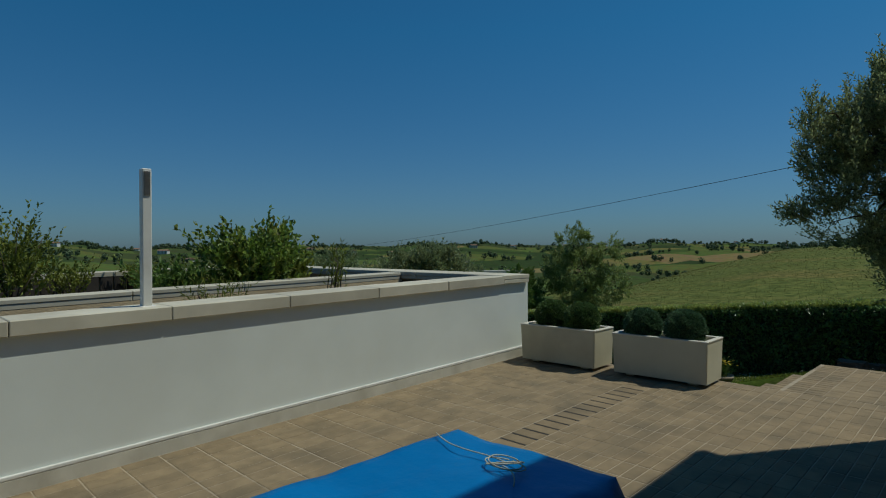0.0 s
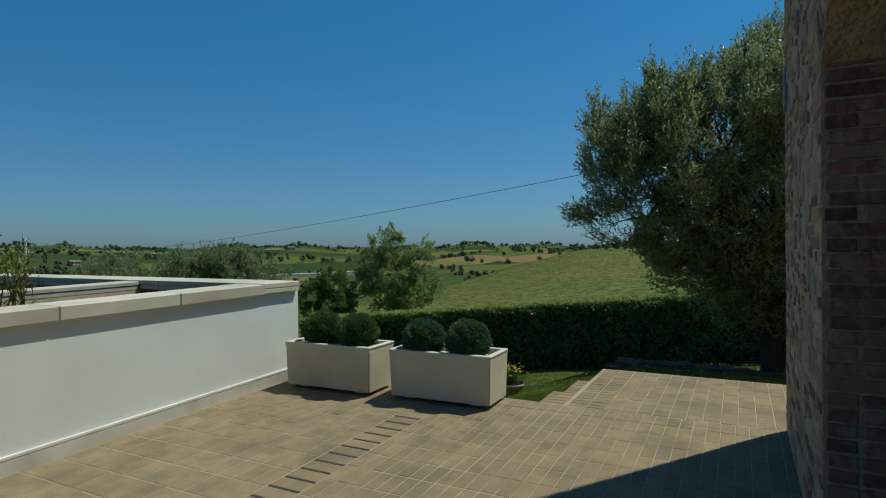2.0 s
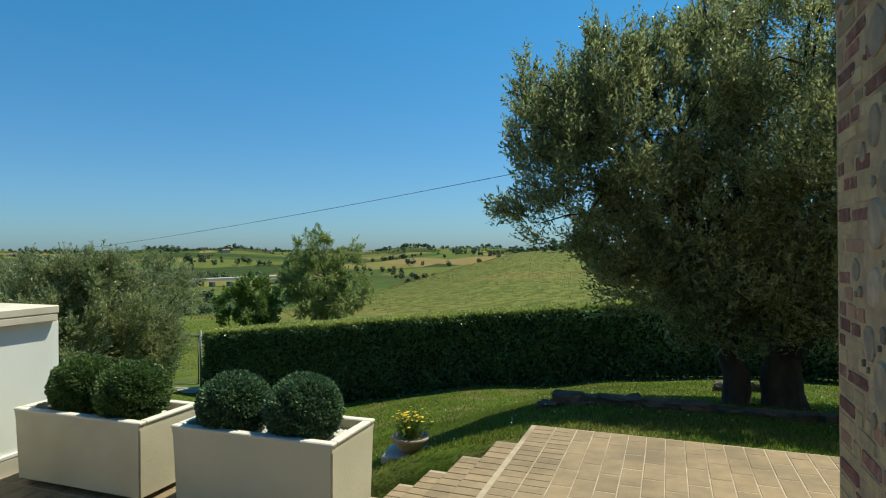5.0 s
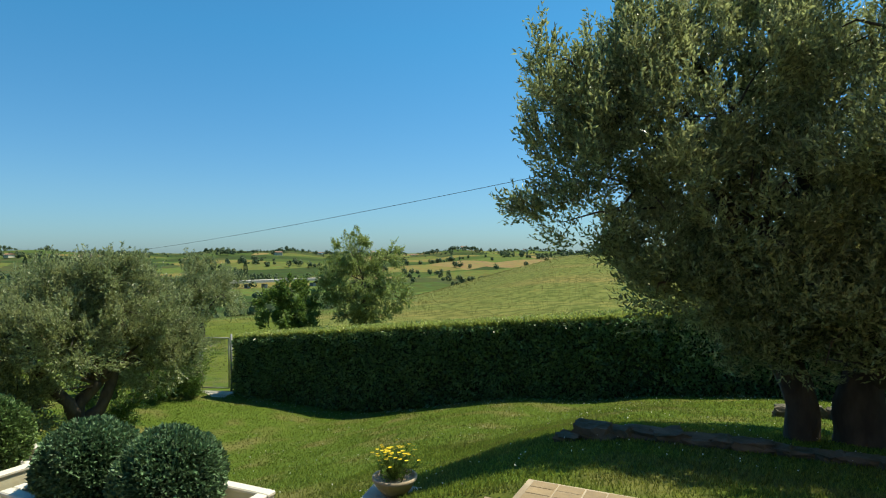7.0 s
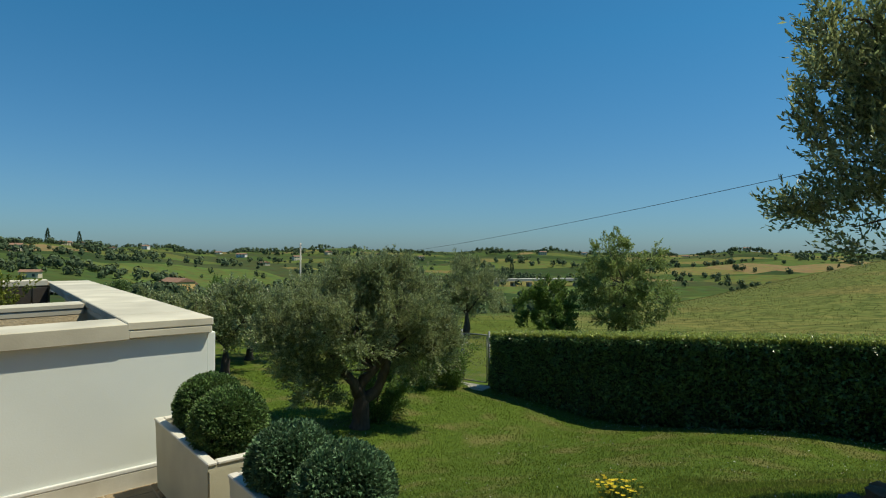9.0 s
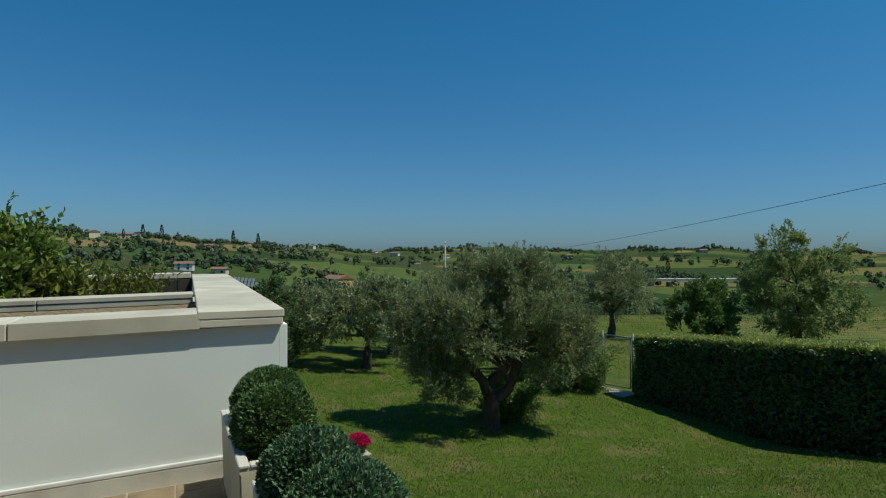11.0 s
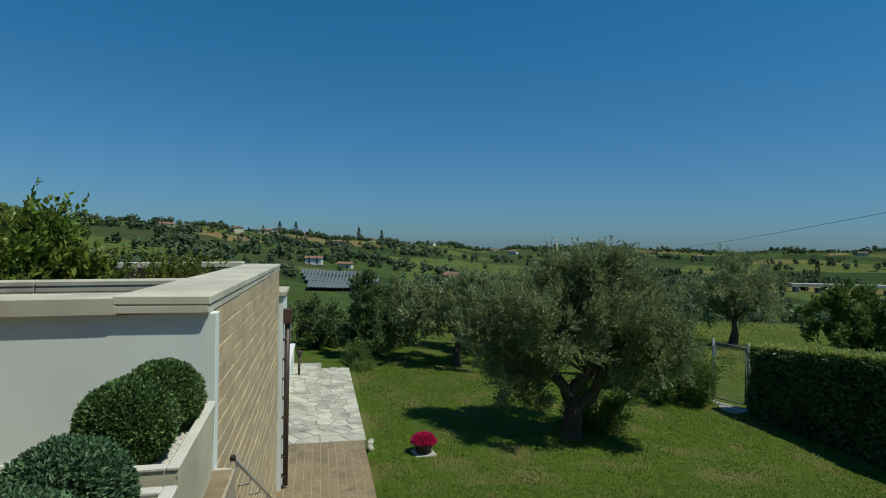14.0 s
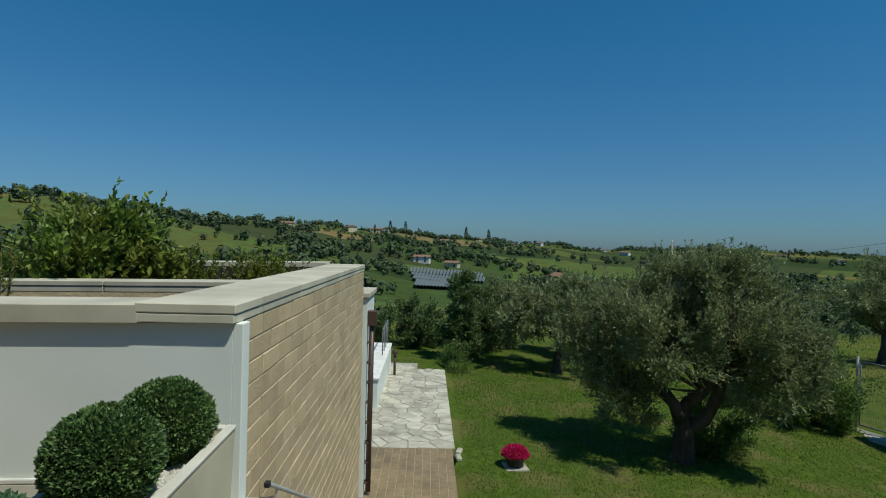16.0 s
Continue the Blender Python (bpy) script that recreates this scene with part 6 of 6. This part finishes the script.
# ---- pieces of floors and walls ----
def pavers():
    rng = random.Random(7)
    P = Pieces("paver", M["paver"], terrace)
    tilt = math.atan(TERRACE_TILT)

    def lay(x0, x1, y0, y1, dx, dy, gap, single, offset=0.0):
        i, x = 0, x0
        while x + dx <= x1 + 1e-3:
            y = y1 + (offset if i % 2 else 0)
            while y > y0 + 0.03:
                cx = x + dx / 2
                top = min(y, y1)
                d = top - max(y - dy, y0)
                cy = top - d / 2
                k = tilt if cy < 0 else 0
                P.add(sized(cx, cy, float(terrace_z(cy)) + rng.uniform(-0.001, 0.001), dx - gap, d - gap, 0.03, k, rng.uniform(-0.3, 0.3)), single(cx, cy))
                y -= dy
            x += dx
            i += 1

    lay(0.02, 1.722, -8.6, 0.19, 0.1415, 0.267, 0.006, lambda x, y: y > -1.4)
    lay(1.99, 6.7, -8.6, 0.19, 0.098, 0.24, 0.0065, lambda x, y: y > -1.3 and x < 3.9)
    lay(3.326, 6.6, 0.195, 1.90, 0.130, 0.283, 0.0065, lambda x, y: x < 4.7, 0.14)
    lay(2.995, 3.325, 0.195, 1.90, 0.165, 0.10, 0.007, lambda x, y: True)
    P.close()
    D = Pieces("drain_brick", M["paver"], terrace)
    S = Pieces("drain_slot", M["slot"], terrace)
    y, i = 0.05, 0
    while y > -8.4:
        k = tilt if y < 0 else 0
        if i < 4:
            D.add(sized(1.855, y - 0.075, float(terrace_z(y - 0.075)), 0.26, 0.142, 0.03, k), True)
        else:
            D.add(sized(1.855, y - 0.070, float(terrace_z(y - 0.07)), 0.26, 0.128, 0.03, k), y > -2.6)
            S.add(sized(1.855, y - 0.142, float(terrace_z(y - 0.142)) - 0.0012, 0.26, 0.02, 0.03, k), y > -2.6)
        y -= 0.15
        i += 1
    D.close(), S.close()
    T = Pieces("tread_brick", M["paver"], stairs)
    for i in range(1, 5):
        x1, z = TOP_X - (i - 1) * STEP, -i * RISE
        for k in range(14):
            T.add(sized(x1 - STEP / 2, 0.27 + k * 0.118, z, STEP - 0.012, 0.108, 0.03), True)
    for k in range(3, 11):
        for j in range(12):
            T.add(sized(1.76 - 0.3 - (k - 3) * 0.28, 0.27 + j * 0.133, -5 * RISE, 0.268, 0.127, 0.03), False)
    T.close()
    L = Pieces("tile", M["paver"], lower)
    x = -8.65
    while x < -4.1:
        y = 0.01
        while y < 1.53:
            L.add(sized(x + 0.14, y + 0.075, PATH_Z, 0.268, 0.14, 0.03, 0, rng.uniform(-0.3, 0.3)), x > -7.4)
            y += 0.151
        x += 0.28
    L.close()


pavers()


def flagstones():
    """Irregular slabs: cells between jittered seeds, shrunk to leave joints."""
    rng = np.random.default_rng(15)
    seeds = np.array([(-17.0 + (i + 0.5) * 0.416 + rng.uniform(-0.18, 0.18), -0.3 + (j + 0.5) * 0.337 + rng.uniform(-0.15, 0.15)) for i in range(20) for j in range(6)])
    for c in seeds:
        if c[0] < -16.2 and c[1] > 0.75:
            continue
        poly = [np.array(p) for p in ((-17.0, -0.3), (-8.69, -0.3), (-8.69, 1.72), (-17.0, 1.72))]
        for s in seeds:
            if s is c or np.allclose(s, c) or np.hypot(*(s - c)) > 1.7:
                continue
            m, nrm = (s + c) / 2, unit(s - c)
            m = m - nrm * 0.018
            out = []
            for a, b in zip(poly, poly[1:] + poly[:1]):
                da, db = (a - m) @ nrm, (b - m) @ nrm
                if da <= 0:
                    out.append(a)
                if da * db < 0:
                    out.append(a + (b - a) * da / (da - db))
            poly = out
        if len(poly) < 3:
            continue
        k = len(poly)
        z = PATH_Z + rng.uniform(-0.006, 0.004)
        v = [(*p, PATH_Z - 0.04) for p in poly] + [(*p, z - 0.005) for p in poly] + [(*(p + (c - p) * 0.04), z) for p in poly]
        f = [tuple(range(2 * k, 3 * k))] + [(q * k + i, q * k + (i + 1) % k, (q + 1) * k + (i + 1) % k, (q + 1) * k + i) for q in (0, 1) for i in range(k)]
        part("flagstone", mesh_of("flagstone", v, f, M["flag"]), None, flags)
    for i, (x, y) in enumerate(((-8.50, 1.80), (-8.15, 1.77))):
        solid("edge_stone", boxed(-0.12, 0.12, -0.055, 0.055, -0.1, -0.02, bevel=0.02), M["flag"], "loose white stone beside the walk", "stone", m=pose(x, y, PATH_Z + 0.06, 0, 0, 20 * i - 15))


flagstones()


def blocks():
    """Tan blocks in courses on the end wall."""
    P = Pieces("block", M["block"], west)
    rng = random.Random(9)
    up = Matrix.Rotation(radians(-90), 4, "X")
    h, w = 0.132, 0.40
    for c in range(29):
        z = 0.955 - (c + 0.5) * h
        x = -0.185 - (w / 2 if c % 2 else w)
        first = True
        xe = -0.185
        while xe > -6.25:
            a = xe
            b = max(-6.30, (-0.185 - w / 2) if first and c % 2 else xe - w)
            first = False
            xe = b
            m = pose((a + b) / 2, -0.004 + rng.uniform(-0.003, 0.003), z) @ up @ Matrix.Diagonal((a - b - 0.010, h - 0.010, 0.03, 1))
            P.add(m, c < 11 and a > -6.0 and len(P.parent.children) < 260)
    P.close()


blocks()


def masonry():
    """Old brick and cobbles on the pillar of the house."""
    rng = random.Random(17)
    R, T, K = (Pieces("brick", M[m], house_wall, [worn_brick("brick", M[m], 20 + i) for i in range(5)]) for m in ("brick_red", "brick_tan", "brick_pink"))
    C = Pieces("cobble", M["field_stone"], house_wall, [cobble_mesh(i) for i in range(5)])
    face = Matrix.Rotation(radians(-90), 4, "Y")

    def rubble(y, z):
        """Between the brick quoins and above the brick foot the wall is rubble."""
        edge = min(HY - y, y - JAMB)
        return edge > 0.36 + 0.12 * math.sin(z * 9) + 0.08 * math.sin(z * 23) and z > 1.0 + 0.22 * math.sin(y * 5) and math.sin(z * 4.3 + 1.5 * math.sin(y * 2)) < 0.86

    count = 0
    z = 0.02
    while z < 4.6:
        h = rng.uniform(0.058, 0.074)
        y = HY - rng.uniform(0, 0.02)
        while y > JAMB + 0.02:
            w = min(y - JAMB, rng.choice((0.10, 0.13, 0.20, 0.26, 0.28)) * rng.uniform(0.88, 1.1))
            if y - w < JAMB + 0.06:
                w = y - JAMB
            if not rubble(y - w / 2, z) and rng.random() < 0.95:
                kind = rng.random()
                q = R if kind < 0.20 else (K if kind < 0.50 else T)
                m = pose(HX + rng.uniform(0.0, 0.003), y - w / 2, z + h / 2 + rng.uniform(-0.005, 0.005), rng.uniform(-2.0, 2.0)) @ face @ Matrix.Diagonal((h - rng.uniform(0.004, 0.014), w - rng.uniform(0.006, 0.018), 0.05, 1))
                q.add(m, z < 2.9 and count < 230)
                count += 1
            y -= w
        z += h
    # stones large and small, with bits of brick, bedded in the mortar
    laid = []
    for i in range(5200):
        r = 0.115 * (1 - i / 5200) ** 1.5 * rng.uniform(0.75, 1.0) + 0.014
        y, z = rng.uniform(JAMB + 0.25, HY - 0.25), rng.uniform(0.8, 4.6)
        if not rubble(y, z) or any((y - b) ** 2 + (z - c) ** 2 < (r + e + 0.004) ** 2 for b, c, e in laid):
            continue
        laid.append((y, z, r))
        if r > 0.05 and rng.random() < 0.22:
            q, a, b = rng.choice((R, K, T)), 0.06, min(0.2, r * 2)
        else:
            q, a, b = C, 2 * r * rng.uniform(0.7, 1.0), 2 * r * rng.uniform(0.7, 1.0)
        q.add(pose(HX + rng.uniform(-0.003, 0.003), y, z, rng.uniform(-30, 30) if q is C else rng.uniform(-6, 6)) @ face @ Matrix.Diagonal((a, b, 0.05, 1)), r > 0.06 and z < 2.9)
    # the jamb and the ring of the arch
    jam = Matrix.Rotation(radians(90), 4, "X")
    z = 0.0
    while z < 2.19:
        h = 0.066
        x = HX + 0.01
        while x < HX + 0.55:
            w = rng.choice((0.13, 0.26))
            w = min(w, HX + 0.56 - x)
            rng.choice((R, R, R, K)).add(pose(x + w / 2, JAMB - 0.008, z + h / 2) @ jam @ Matrix.Diagonal((w - 0.009, h - 0.008, 0.04, 1)), False)
            x += w
        z += h
    cy, cz, half = JAMB - 1.45, 2.19, 1.45
    r = half * math.sqrt(2)
    for i in range(44):
        a = math.pi / 4 + math.pi / 2 * (i + 0.5) / 44
        (R if i % 3 else T).add(pose(HX - 0.002, cy + (r + 0.13) * math.cos(a), cz - half + (r + 0.13) * math.sin(a), math.degrees(a)) @ face @ Matrix.Diagonal((0.062, 0.25, 0.05, 1)), False)
    R.close(), T.close(), K.close(), C.close()


masonry()
